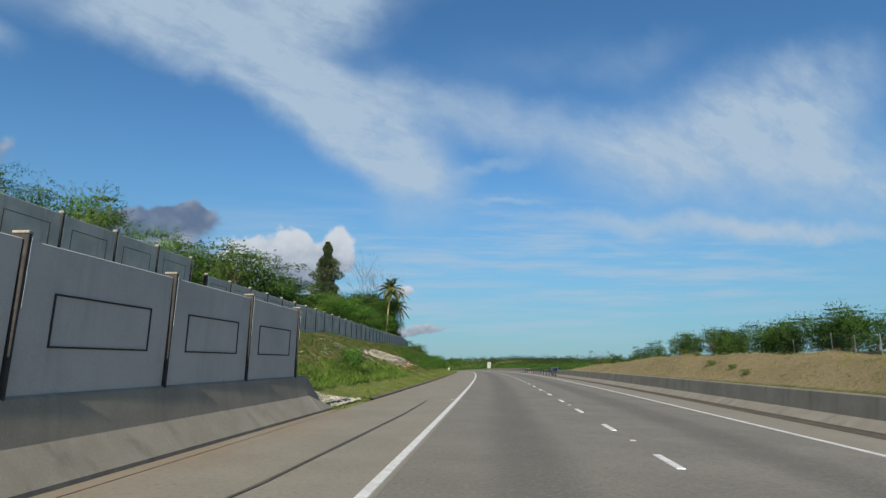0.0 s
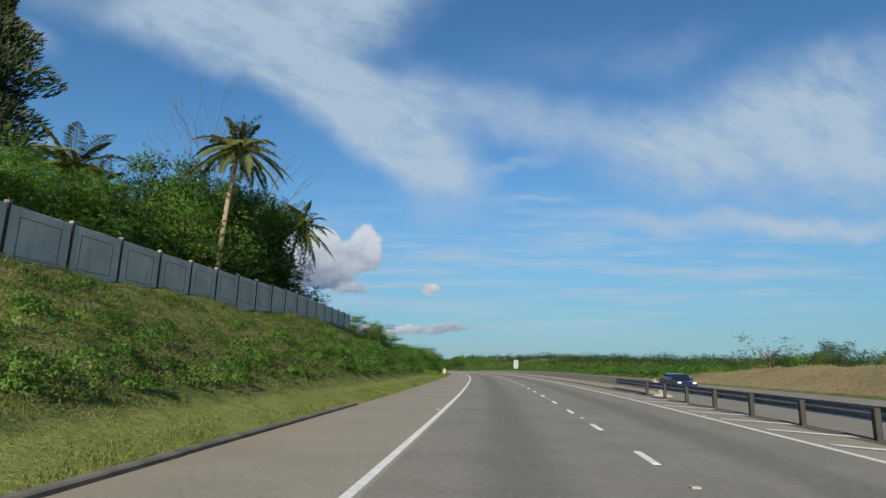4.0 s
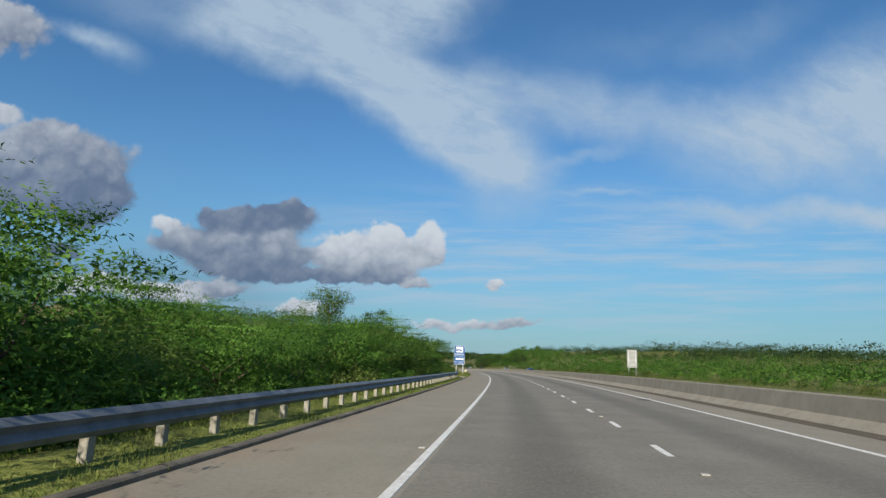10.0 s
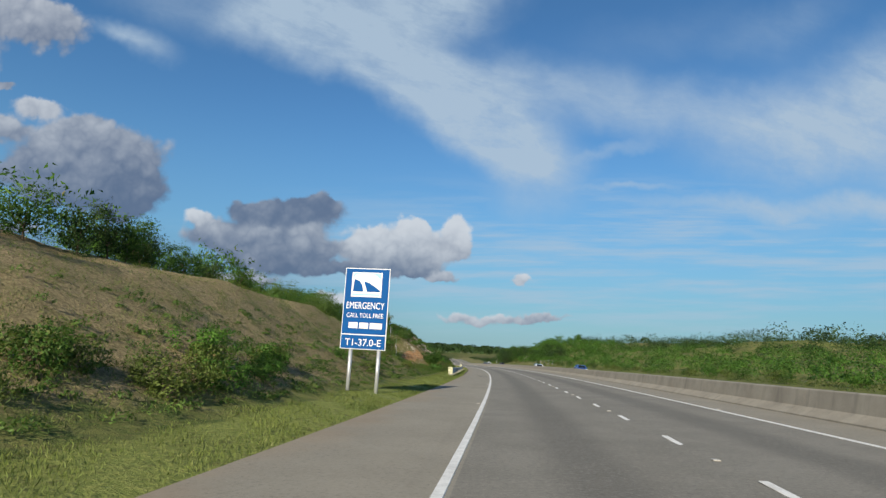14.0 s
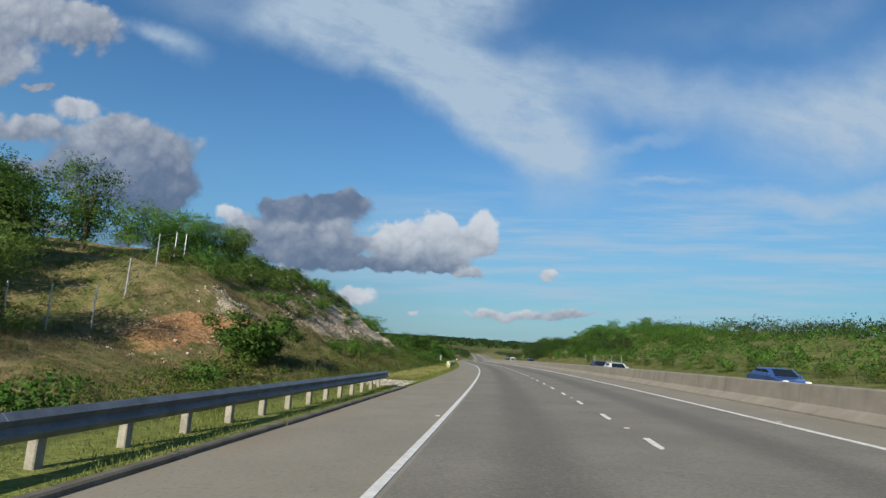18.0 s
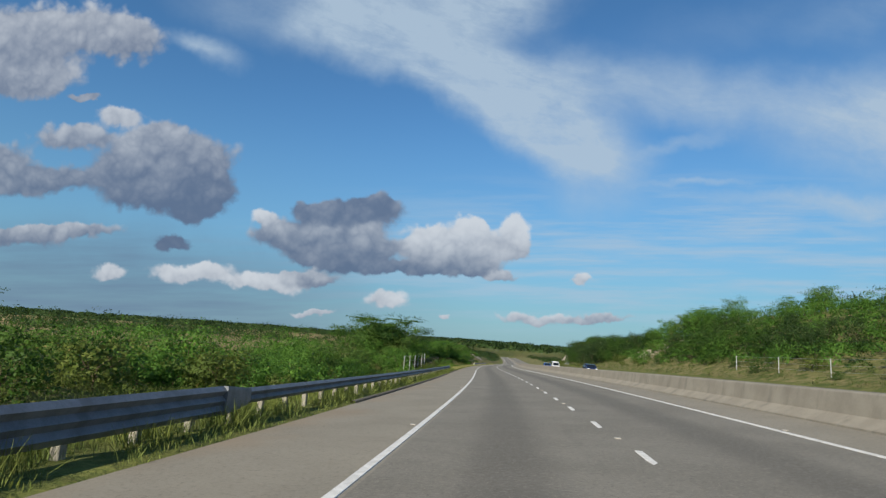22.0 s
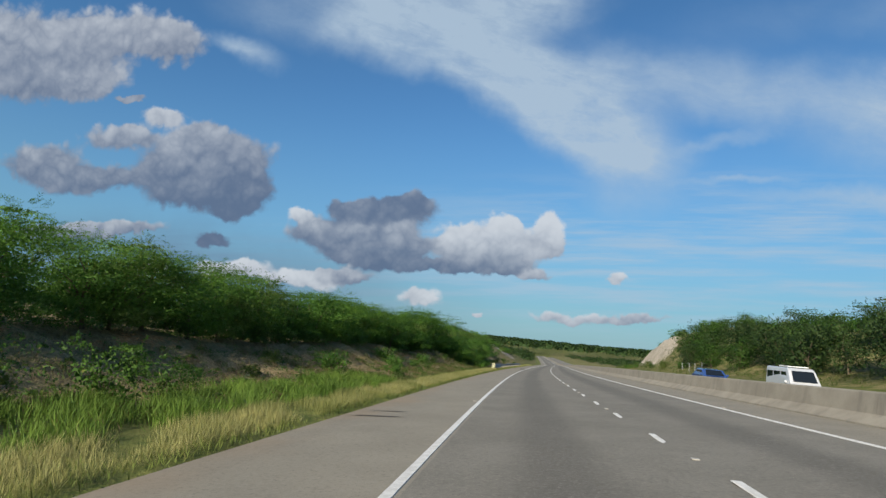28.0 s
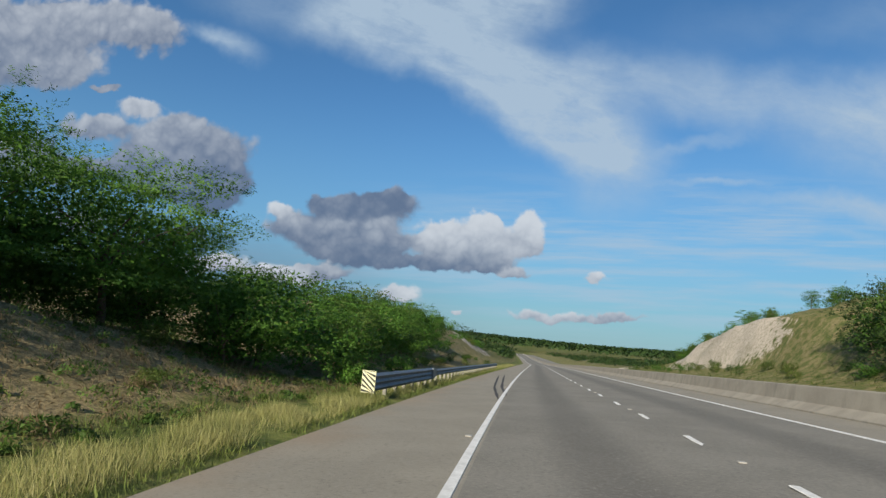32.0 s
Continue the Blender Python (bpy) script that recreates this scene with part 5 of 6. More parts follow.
def crown(rng, w, h, z0, clumps, sprays, leaflets, leaf, twig, flat=.75, top=1.0, droop=.15, core=420, core_leaf=(.24, .13)):
    """Leaves on twigs that stand out of many clumps, with a dense core of older leaves; an uneven crown w wide from z0 to h."""
    ang = rng.random(clumps) * math.tau
    up = rng.random(clumps) ** .85
    rad = .45 + .5 * rng.random(clumps)
    span = np.sqrt(np.clip(1 - np.abs(up - .50) ** 2.2 * 2.8 * top, .06, 1))
    wob = 1 + .2 * np.sin(ang * 2 + rng.random() * 6) + .16 * np.sin(ang * 5 + rng.random() * 6)
    C = np.stack([np.cos(ang) * rad * span * wob * w / 2, np.sin(ang) * rad * span * wob * w / 2, z0 + (h - z0) * (.06 + .86 * up)], 1)
    R = (.22 + .20 * rng.random(clumps)) * min(w, h) * .62
    which = rng.integers(0, clumps, sprays)
    d = unit(rng.normal(size=(sprays, 3)) * np.array([1, 1, flat]) + np.array([0, 0, .12]))
    root = C[which] + d * (R[which] * (.35 + .6 * rng.random(sprays)))[:, None] * np.array([1, 1, flat])
    mid = np.array([0, 0, z0 + (h - z0) * .35])
    out = unit((unit(root - mid) * .7 + d * .9 + rng.normal(size=(sprays, 3)) * .35) * np.array([1, 1, .62]) + np.array([0, 0, .10]))
    k = (np.arange(leaflets) + .5) / leaflets
    ln = twig * (.35 + .65 * rng.random(sprays))
    pos = root[:, None] + out[:, None] * (k[None, :, None] * ln[:, None, None])
    pos[..., 2] -= droop * (k[None] * ln[:, None]) ** 2 * 2
    pos = pos.reshape(-1, 3)
    n = len(pos)
    o = np.repeat(out, leaflets, 0)
    sidev = unit(np.cross(o, rng.normal(size=(n, 3)) * .6 + np.array([0, 0, 1.0])))
    sgn = np.where(np.tile(np.arange(leaflets) % 2, sprays) == 0, 1.0, -1.0)[:, None]
    a = unit(sidev * sgn + o * .5 + rng.normal(size=(n, 3)) * .25) * (leaf[0] * (.6 + .7 * rng.random(n)))[:, None]
    b = unit(np.cross(a, rng.normal(size=(n, 3)))) * (leaf[1] * (.7 + .6 * rng.random(n)))[:, None]
    pos = pos + a * .8
    # half of the core lies in the clumps, half in the body of the crown
    wc = rng.integers(0, clumps, core)
    dc = unit(rng.normal(size=(core, 3)))
    pc = C[wc] + dc * (R[wc] * (.3 + .65 * rng.random(core)))[:, None] * np.array([1, 1, flat])
    body = dc * (rng.random(core) ** .4)[:, None] * np.array([w * .31, w * .31, (h - z0) * .36]) + np.array([0, 0, z0 + (h - z0) * .44])
    pc[:, 2] = np.minimum(pc[:, 2], h * .86)
    pc = np.where((np.arange(core) % 3 != 0)[:, None], pc, body)
    ac = unit(rng.normal(size=(core, 3))) * (core_leaf[0] * (.6 + .7 * rng.random(core)))[:, None]
    bc = unit(np.cross(ac, rng.normal(size=(core, 3)))) * (core_leaf[1] * (.6 + .7 * rng.random(core)))[:, None]
    inner = (np.arange(core) % 3 == 0)[:, None]
    ac, bc = np.where(inner, ac * 1.6, ac), np.where(inner, bc * 1.7, bc)
    pos, a, b = np.concatenate([pos, pc]), np.concatenate([a, ac]), np.concatenate([b, bc])
    pos[:, 2] = np.maximum(pos[:, 2], .05)
    near = np.concatenate([np.repeat(which, leaflets), wc])
    nrm = unit(pos - C[near]) * .85 + unit(pos - mid) * .4 + np.array([0, 0, .22]) + rng.normal(size=(len(pos), 3)) * .22
    return foliage(pos, a, b, nrm)


def limbs(rng, h, r, w, count, crook=.12):
    """A crooked trunk that splits into limbs."""
    V, F = [], []

    def bar(path, r0, r1, n=6):
        for i, p in enumerate(path):
            k = r0 + (r1 - r0) * i / (len(path) - 1)
            d = Vector(path[min(i + 1, len(path) - 1)]) - Vector(path[max(i - 1, 0)])
            x = d.cross(Vector((.3, 1, .2))).normalized()
            y = d.cross(x).normalized()
            for j in range(n):
                t = j / n * math.tau
                V.append(tuple(Vector(p) + x * (k * math.cos(t)) + y * (k * math.sin(t))))
            if i:
                o = len(V) - 2 * n
                for j in range(n):
                    F.append((o + j, o + (j + 1) % n, o + n + (j + 1) % n, o + n + j))
    fork = h * (.22 + .12 * rng.random())
    top = (w * .03 * rng.normal(), w * .03 * rng.normal(), fork)
    bar([(0, 0, -.25), (top[0] * .5, top[1] * .4, fork * .5), top], r * 1.25, r * .85, 8)
    for i in range(count):
        a = i / count * math.tau + rng.random()
        q = w * (.12 + .16 * rng.random())
        e = (top[0] + math.cos(a) * q, top[1] + math.sin(a) * q, h * (.48 + .24 * rng.random()))
        m = tuple((top[k] * .5 + e[k] * .5) + crook * w * .3 * rng.normal() * (.5 if k == 2 else 1) for k in range(3))
        bar([top, m, e], r * .62, r * .14)
    return V, F


def kind_of_plant(seed, w, h, z0, clumps, sprays, leaflets, leaf, twig, mat, r=.09, stems=5, **more):
    rng = np.random.default_rng(seed)
    V, F, N = crown(rng, w, h, z0, clumps, sprays, leaflets, leaf, twig, **more)
    tv, tf = limbs(rng, h, r, w, stems)
    return mesh("crown", V, F, mat, normals=N), mesh("trunk", tv, tf, BARK, True), h


FINE, SOFT, SMALL = (.052, .0105), (.050, .031), (.048, .034)
NEAR = [kind_of_plant(11, 5.2, 5.0, .0, 26, 820, 11, FINE, .46, LEAF_A, .08, 6, flat=.5, core=8200, core_leaf=SOFT), kind_of_plant(12, 5.6, 5.4, .0, 28, 840, 11, FINE, .5, LEAF_A, .09, 6, flat=.42, core=8600, core_leaf=SOFT),
        kind_of_plant(13, 4.8, 4.6, .0, 24, 780, 11, (.048, .013), .4, LEAF_B, .07, 6, flat=.6, core=7800, core_leaf=SOFT), kind_of_plant(14, 6.0, 5.6, .0, 30, 860, 11, FINE, .55, LEAF_A, .09, 7, flat=.36, core=9000, core_leaf=SOFT)]
THORN = [kind_of_plant(15, 5.2, 5.0, .0, 24, 300, 7, (.062, .022), .42, LEAF_A, .08, 5, flat=.55, core=3600, core_leaf=(.07, .045)), kind_of_plant(16, 5.6, 5.4, .0, 26, 310, 7, (.062, .022), .44, LEAF_A, .08, 5, flat=.45, core=3700, core_leaf=(.07, .045)),
         kind_of_plant(17, 4.8, 4.6, .0, 24, 290, 7, (.06, .024), .38, LEAF_B, .07, 5, flat=.6, core=3400, core_leaf=(.07, .045)), kind_of_plant(18, 5.8, 4.8, .0, 26, 300, 7, (.062, .022), .42, LEAF_A, .08, 5, flat=.4, core=3700, core_leaf=(.07, .045))]
SHRUB = [kind_of_plant(21, 2.4, 1.7, .0, 20, 150, 6, (.04, .02), .22, WEED, .03, 4, core=900, core_leaf=SMALL), kind_of_plant(22, 2.0, 1.4, .0, 18, 140, 6, (.04, .02), .2, LEAF_A, .03, 4, core=850, core_leaf=SMALL),
         kind_of_plant(23, 2.7, 2.0, .0, 22, 160, 6, (.045, .026), .2, LEAF_C, .03, 4, core=1000, core_leaf=SMALL)]
BROAD = [kind_of_plant(31, 8.5, 7.0, 1.4, 40, 800, 7, (.075, .038), .45, LEAF_C, .2, 6, flat=.38, core=6500, core_leaf=(.085, .055)), kind_of_plant(32, 7.0, 8.5, .4, 40, 760, 7, (.075, .038), .42, LEAF_C, .2, 6, core=5600, core_leaf=(.085, .055)),
         kind_of_plant(33, 6.5, 6.0, .3, 30, 620, 7, (.07, .034), .42, LEAF_B, .15, 6, core=4200, core_leaf=(.08, .052))]
UMBRELLA = [kind_of_plant(41, 11.0, 7.5, .0, 64, 1700, 12, (.065, .02), .7, LEAF_C, .16, 9, flat=.36, top=.9, core=24000, core_leaf=(.085, .05)), kind_of_plant(42, 9.0, 6.6, .0, 52, 1400, 12, (.065, .02), .65, LEAF_C, .14, 8, flat=.4, core=18000, core_leaf=(.085, .05))]
WOOD = [kind_of_plant(61, 5.4, 4.6, .0, 24, 320, 7, (.065, .028), .34, LEAF_C, .08, 5, core=2800, core_leaf=(.075, .05)), kind_of_plant(62, 4.6, 4.8, .0, 22, 300, 7, (.065, .028), .34, LEAF_D, .08, 5, core=2600, core_leaf=(.075, .05))]
SPARSE = [kind_of_plant(51, 2.6, 3.4, 1.0, 16, 240, 7, (.07, .034), .4, LEAF_C, .05, 6, core=160, core_leaf=(.10, .06)), kind_of_plant(52, 5.0, 4.5, .8, 16, 130, 5, (.08, .03), .5, LEAF_B, .07, 14, core=8, core_leaf=(.1, .05))]


def plant(kind, s, u, h, name, label, group, seed, wide=1.0, sink=.12):
    crown_mesh, trunk_mesh, full = kind
    rnd = random.Random(seed)
    k = h / full
    t = new(name)
    t.matrix_world = Matrix.LocRotScale(Vector(ground_at(s, u, -sink)), Euler((.05 * rnd.uniform(-1, 1), .05 * rnd.uniform(-1, 1), rnd.random() * 6.28)), Vector((k * wide, k * wide, k)))
    tagged(t, label, "tree" if name.endswith("tree") else "bush", group)
    part("crown", crown_mesh, t)
    part("trunk", trunk_mesh, t)
    return t


def belt(kinds, s0, s1, u0, u1, count, h0, h1, name, label, group, seed, wide=1.0):
    rnd = random.Random(seed)
    for i in range(count):
        s = s0 + (s1 - s0) * (i + .5 + .7 * (rnd.random() - .5)) / count
        plant(kinds[rnd.randrange(len(kinds))], s, rnd.uniform(u0, u1), rnd.uniform(h0, h1), name, label, group, seed * 1000 + i, wide * rnd.uniform(.85, 1.2))


T = "thorn_tree"
# behind the boundary wall
belt(NEAR, -24, 38, -17, -20, 17, 4.4, 5.4, T, "feathery green thorn tree behind a grey wall", "trees behind the wall", 1)
for s, u, h, seed in ((38, -19.8, 6.2, 2), (44, -19.0, 6.7, 3), (49.5, -18.8, 5.8, 4)):
    plant(BROAD[0], s, u, h, "broad_tree", "dark spreading broadleaf tree behind a grey wall", "spreading trees behind the wall", seed, 1.12)
plant(SPARSE[1], 35.5, -16.6, 5.2, "bare_tree", "thin pale half-bare tree behind a grey wall", "", 60, 1.4)
belt(NEAR, 60, 99, -17, -20, 19, 4.8, 6.2, T, "feathery green thorn tree behind a grey wall", "trees behind the wall", 5, 1.25)
belt(BROAD[1:], 78, 100, -19, -24, 4, 5.0, 6.5, "broad_tree", "yellow-green broadleaf tree behind a grey wall", "trees behind the wall", 6)
belt(BROAD[1:2], 103, 118.5, -16.6, -18.5, 10, 8.6, 11.0, "broad_tree", "tall dark creeper-hung tree behind a grey wall", "tall trees behind the wall", 7, .85)
belt(BROAD[1:2], 103, 117, -20, -25, 5, 9.5, 11.5, "broad_tree", "tall dark broadleaf tree behind a grey wall", "tall trees behind the wall", 8, .9)
plant(SPARSE[0], 118.8, -16.6, 4.8, "small_tree", "slender dark-leaved tree beside a grey wall", "", 9, 1.2)
plant(SPARSE[0], 123.8, -15.6, 3.6, "small_tree", "small sparse tree beside a grey wall", "", 10, .95)
plant(SPARSE[0], 130.5, -15.6, 2.5, "small_tree", "small sparse tree beside a grey wall", "", 11, .7)
for s, u, h in ((27.9, -5.8, 1.2), (33.0, -7.0, 1.25), (62.5, -7.8, 1.1)):
    plant(SHRUB[1], s, u, h, "bush", "leafy bright green bush on a cut bank", "roadside bushes", int(s * 10), .8)
belt(SHRUB[1:], 64, 134, -5.6, -12.5, 46, .4, .9, "bush", "low weedy bush on a grassy cut bank", "bank bushes", 68)
belt(SHRUB[1:], 98, 134, -5.5, -9.5, 30, .45, 1.0, "bush", "leafy weed bush on a grassy cut bank", "bank bushes", 74, 1.3)
belt(SHRUB, 244, 268, -5.8, -8.5, 14, .6, 1.2, "bush", "leafy weed bush at the foot of a mound", "roadside bushes", 69)
# past the wall, down to the first guard rail
belt(NEAR, 137, 152, -11.5, -16.5, 9, 3.2, 4.4, T, "feathery green thorn tree on the bank", "roadside thorn trees", 12)
belt(NEAR, 147, 162, -8.5, -12, 8, 3.0, 4.4, T, "feathery green thorn tree on the bank", "roadside thorn trees", 13)
belt(NEAR, 130, 137, -6.4, -7.8, 5, 1.3, 1.9, "bush", "dense dark bush at the foot of a bank", "roadside bushes", 73, 1.3)
belt(SHRUB, 134, 156, -6.2, -8.5, 9, .9, 1.8, "bush", "low green bush at the foot of a bank", "roadside bushes", 14)
belt(NEAR, 159, 186, -7.4, -9.2, 11, 4.5, 5.5, T, "feathery green thorn tree behind the guard rail", "roadside thorn trees", 15, 1.25)
belt(NEAR, 186, 207, -7.6, -9.4, 8, 3.3, 4.1, T, "low feathery green thorn tree behind the guard rail", "roadside thorn trees", 65, 1.25)
belt(NEAR, 206, 243, -7.4, -9.2, 15, 4.3, 5.4, T, "feathery green thorn tree behind the guard rail", "roadside thorn trees", 72, 1.25)
belt(THORN, 158, 190, -10.5, -15, 9, 5.0, 6.0, T, "feathery green thorn tree behind the guard rail", "roadside thorn trees", 16)
belt(NEAR, 190, 247, -10.5, -15, 22, 5.0, 6.2, T, "feathery green thorn tree behind the guard rail", "roadside thorn trees", 66)
belt(SHRUB, 157, 238, -5.2, -6.2, 26, .8, 1.5, "bush", "low leafy bush behind the guard rail", "roadside bushes", 17)
plant(BROAD[2], 267, -26, 7.4, "broad_tree", "tall broadleaf tree above the thorn thicket", "", 18)
plant(BROAD[1], 257, -16.5, 5.8, "broad_tree", "tall broadleaf tree above the thorn thicket", "", 19)
# the grassy mound
belt(SHRUB, 257, 269, -5.9, -7.4, 9, .6, 1.2, "bush", "leafy green bush at the foot of a grassy slope", "roadside bushes", 20)
belt(SHRUB, 272, 300, -6.2, -8, 9, .5, 1.0, "bush", "small weed bush on a dry grassy slope", "roadside bushes", 21)
belt(WOOD, 252, 305, -17, -22, 32, 1.6, 2.7, T, "dark thorn tree along the top of a mound", "hilltop trees", 22)
belt(NEAR, 300, 337, -15.5, -21, 26, 3.8, 4.8, T, "dense thorn tree in a hollow between two mounds", "hollow trees", 23)
belt(BROAD[:2], 306, 352, -20, -27, 16, 4.8, 6.0, "broad_tree", "dense broadleaf tree in a hollow between two mounds", "hollow trees", 24)
belt(BROAD[:2], 310, 352, -26, -36, 10, 5.4, 6.8, "broad_tree", "dense broadleaf tree in a hollow between two mounds", "hollow trees", 25)
belt(SHRUB, 312, 342, -6, -9, 14, .7, 1.4, "bush", "low weed bush behind the guard rail", "roadside bushes", 26)
ROUND = kind_of_plant(71, 3.6, 2.5, .0, 22, 420, 6, (.05, .03), .2, LEAF_C, .05, 5, core=4600, core_leaf=(.062, .044))
plant(ROUND, 343.0, -8.8, 2.4, "bush", "round dark green bush below a bare hillside", "", 27, 1.1)
# the rocky hill
belt(SHRUB, 350, 392, -15.5, -19, 26, .9, 1.7, "scrub_bush", "scrub bush along a rocky crest", "hilltop bushes", 28)
belt(SHRUB, 352, 394, -6.2, -9.4, 26, .5, 1.1, "bush", "low scrub at the foot of a rock face", "roadside bushes", 29)
belt(SHRUB, 354, 370, -10, -14.5, 9, .7, 1.3, "scrub_bush", "scrub bush clinging to a rocky slope", "hilltop bushes", 30)
belt(THORN, 352, 368, -25, -31, 5, 3.5, 4.8, T, "dark thorn tree on a hilltop", "hilltop trees", 31)
belt(NEAR, 356, 366, -19.2, -21.5, 6, 2.8, 3.6, T, "dark thorn tree on a hilltop", "hilltop trees", 49)
belt(THORN, 384, 402, -11, -18, 9, 1.6, 2.4, T, "thorn tree on the shoulder of a hill", "hilltop trees", 32)
belt(SHRUB, 392, 412, -6, -9, 10, 1.0, 1.8, "bush", "leafy bush beside the guard rail", "roadside bushes", 33)
# the low ground with the third guard rail
belt(SHRUB, 400, 414, -8, -13, 9, .9, 1.5, "bush", "leafy bush on low ground beside the road", "roadside bushes", 67)
belt(THORN, 413, 463, -8.5, -14, 30, 2.4, 4.3, T, "feathery thorn tree in low ground beside the road", "low thorn trees", 34)
belt(THORN, 402, 456, -15, -24, 18, 3.8, 5.0, T, "feathery thorn tree in low ground beside the road", "low thorn trees", 35)
belt(SHRUB, 404, 464, -5.3, -7.5, 24, .8, 1.7, "bush", "tall weeds behind the guard rail", "roadside bushes", 36)
plant(UMBRELLA[0], 464.0, -13.2, 7.0, "umbrella_tree", "wide spreading thorn tree with a flat feathery crown", "", 37, 1.15)
plant(UMBRELLA[1], 473.5, -14.5, 5.8, "umbrella_tree", "wide spreading thorn tree with a flat feathery crown", "", 38)
belt(NEAR, 457, 472, -9.0, -11, 5, 2.4, 3.4, T, "leafy thorn tree behind a wire fence", "roadside thorn trees", 39)
# the long bank
belt(NEAR, 466, 530, -12.6, -14.6, 32, 3.2, 4.1, T, "dense thorn tree along the top of a bank", "bank trees", 40, 1.3)
belt(THORN, 474, 546, -16.5, -21, 20, 3.4, 4.4, T, "dense thorn tree along the top of a bank", "bank trees", 41)
for s, u, h in ((488.2, -6.9, 1.3), (490.6, -6.5, 1.45), (493.0, -6.9, 1.1), (528.0, -7.0, 1.0)):
    plant(SHRUB[2], s, u, h, "bush", "dense dark green bush below a shaded bank", "roadside bushes", int(s * 10))
belt(SHRUB, 478, 556, -6.2, -9.5, 16, .6, 1.4, "bush", "low bush on a bare earth bank", "roadside bushes", 42)
belt(NEAR, 528, 546, -11.8, -14, 10, 3.5, 4.3, T, "large dense thorn tree on the end of a bank", "bank trees", 43, 1.25)
belt(NEAR, 546, 558, -11.6, -13.6, 7, 4.7, 5.6, T, "large dense thorn tree on the end of a bank", "bank trees", 75, 1.15)
belt(THORN, 526, 558, -15, -18, 11, 3.6, 4.5, T, "large dense thorn tree on the end of a bank", "bank trees", 48, 1.15)
belt(THORN, 556, 606, -8.6, -13, 26, 3.2, 4.6, T, "thorn tree behind the guard rail", "roadside thorn trees", 44, 1.25)
belt(THORN, 556, 628, -14.5, -22, 22, 2.0, 3.0, T, "thorn tree on rising ground", "roadside thorn trees", 45)
belt(SHRUB, 556, 625, -5.6, -8, 16, .7, 1.4, "bush", "leafy bush beside the guard rail", "roadside bushes", 46)
belt(SHRUB, 632, 700, -12, -18, 14, 1.0, 2.2, "scrub_bush", "scrub bush on a bare mound", "hilltop bushes", 47)
# right of the far lanes
belt(WOOD, -10, 88, 30, 35, 46, 3.0, 4.2, "scrub_tree", "dark thorn tree on a dry grass rise", "trees beyond the far lanes", 50)
belt(WOOD, 20, 90, 36, 42, 14, 4.2, 5.0, "scrub_tree", "dark thorn tree on a dry grass rise", "trees beyond the far lanes", 51)
plant(SPARSE[1], 74, 30.5, 3.6, "bare_tree", "thin half-bare brown thorn tree on a rise", "", 52, 1.3)
plant(SPARSE[1], 128, 30, 4.0, "bare_tree", "thin half-bare brown thorn tree on a rise", "", 53, 1.5)
belt(SHRUB, 70, 132, 27.5, 30, 10, .8, 1.5, "scrub_bush", "low bush on a dry grass rise", "bushes beyond the far lanes", 54)
belt(WOOD, 92, 132, 29, 36, 8, 2.0, 3.4, "scrub_tree", "dark thorn tree on a dry grass rise", "trees beyond the far lanes", 55)
belt(SHRUB, 46, 66, 23.6, 25, 3, .6, .9, "scrub_bush", "low flat bush on a dry grass bank", "bushes beyond the far lanes", 56)
belt(SHRUB, 140, 440, 23.8, 25.6, 62, .8, 1.6, "scrub_bush", "green scrub bush beside the far lanes", "bushes beyond the far lanes", 57)
belt(THORN, 420, 480, 36, 46, 20, 3.0, 4.0, "scrub_tree", "thorn tree on a green hillside", "hillside trees", 58)
belt(SHRUB, 436, 512, 25, 32, 34, 1.0, 2.0, "scrub_bush", "green scrub bush on a hillside", "hillside bushes", 59)
belt(WOOD, 438, 478, 27.5, 35, 26, 2.6, 3.8, "scrub_tree", "dense thorn tree on a green hillside", "hillside trees", 76)
belt(WOOD, 500, 520, 27, 36, 14, 3.0, 4.2, "scrub_tree", "dense thorn tree on a green hillside", "hillside trees", 77)
belt(THORN, 482, 510, 36, 44, 14, 3.8, 5.0, "scrub_tree", "thorn tree on a green hillside", "hillside trees", 60)
belt(WOOD, 512, 592, 25.5, 29.5, 26, 4.6, 6.0, "scrub_tree", "large thorn tree beside the far lanes", "hillside trees", 61)
belt(WOOD, 512, 596, 31, 40, 20, 4.0, 5.0, "scrub_tree", "large thorn tree beside the far lanes", "hillside trees", 62)
belt(THORN, 588, 690, 33, 40, 24, 1.8, 2.8, "scrub_tree", "thorn tree along a cliff top", "hillside trees", 63)
belt(SHRUB, 580, 690, 24, 26.5, 24, .9, 1.6, "scrub_bush", "green bush at the foot of a pale cut face", "hillside bushes", 64)

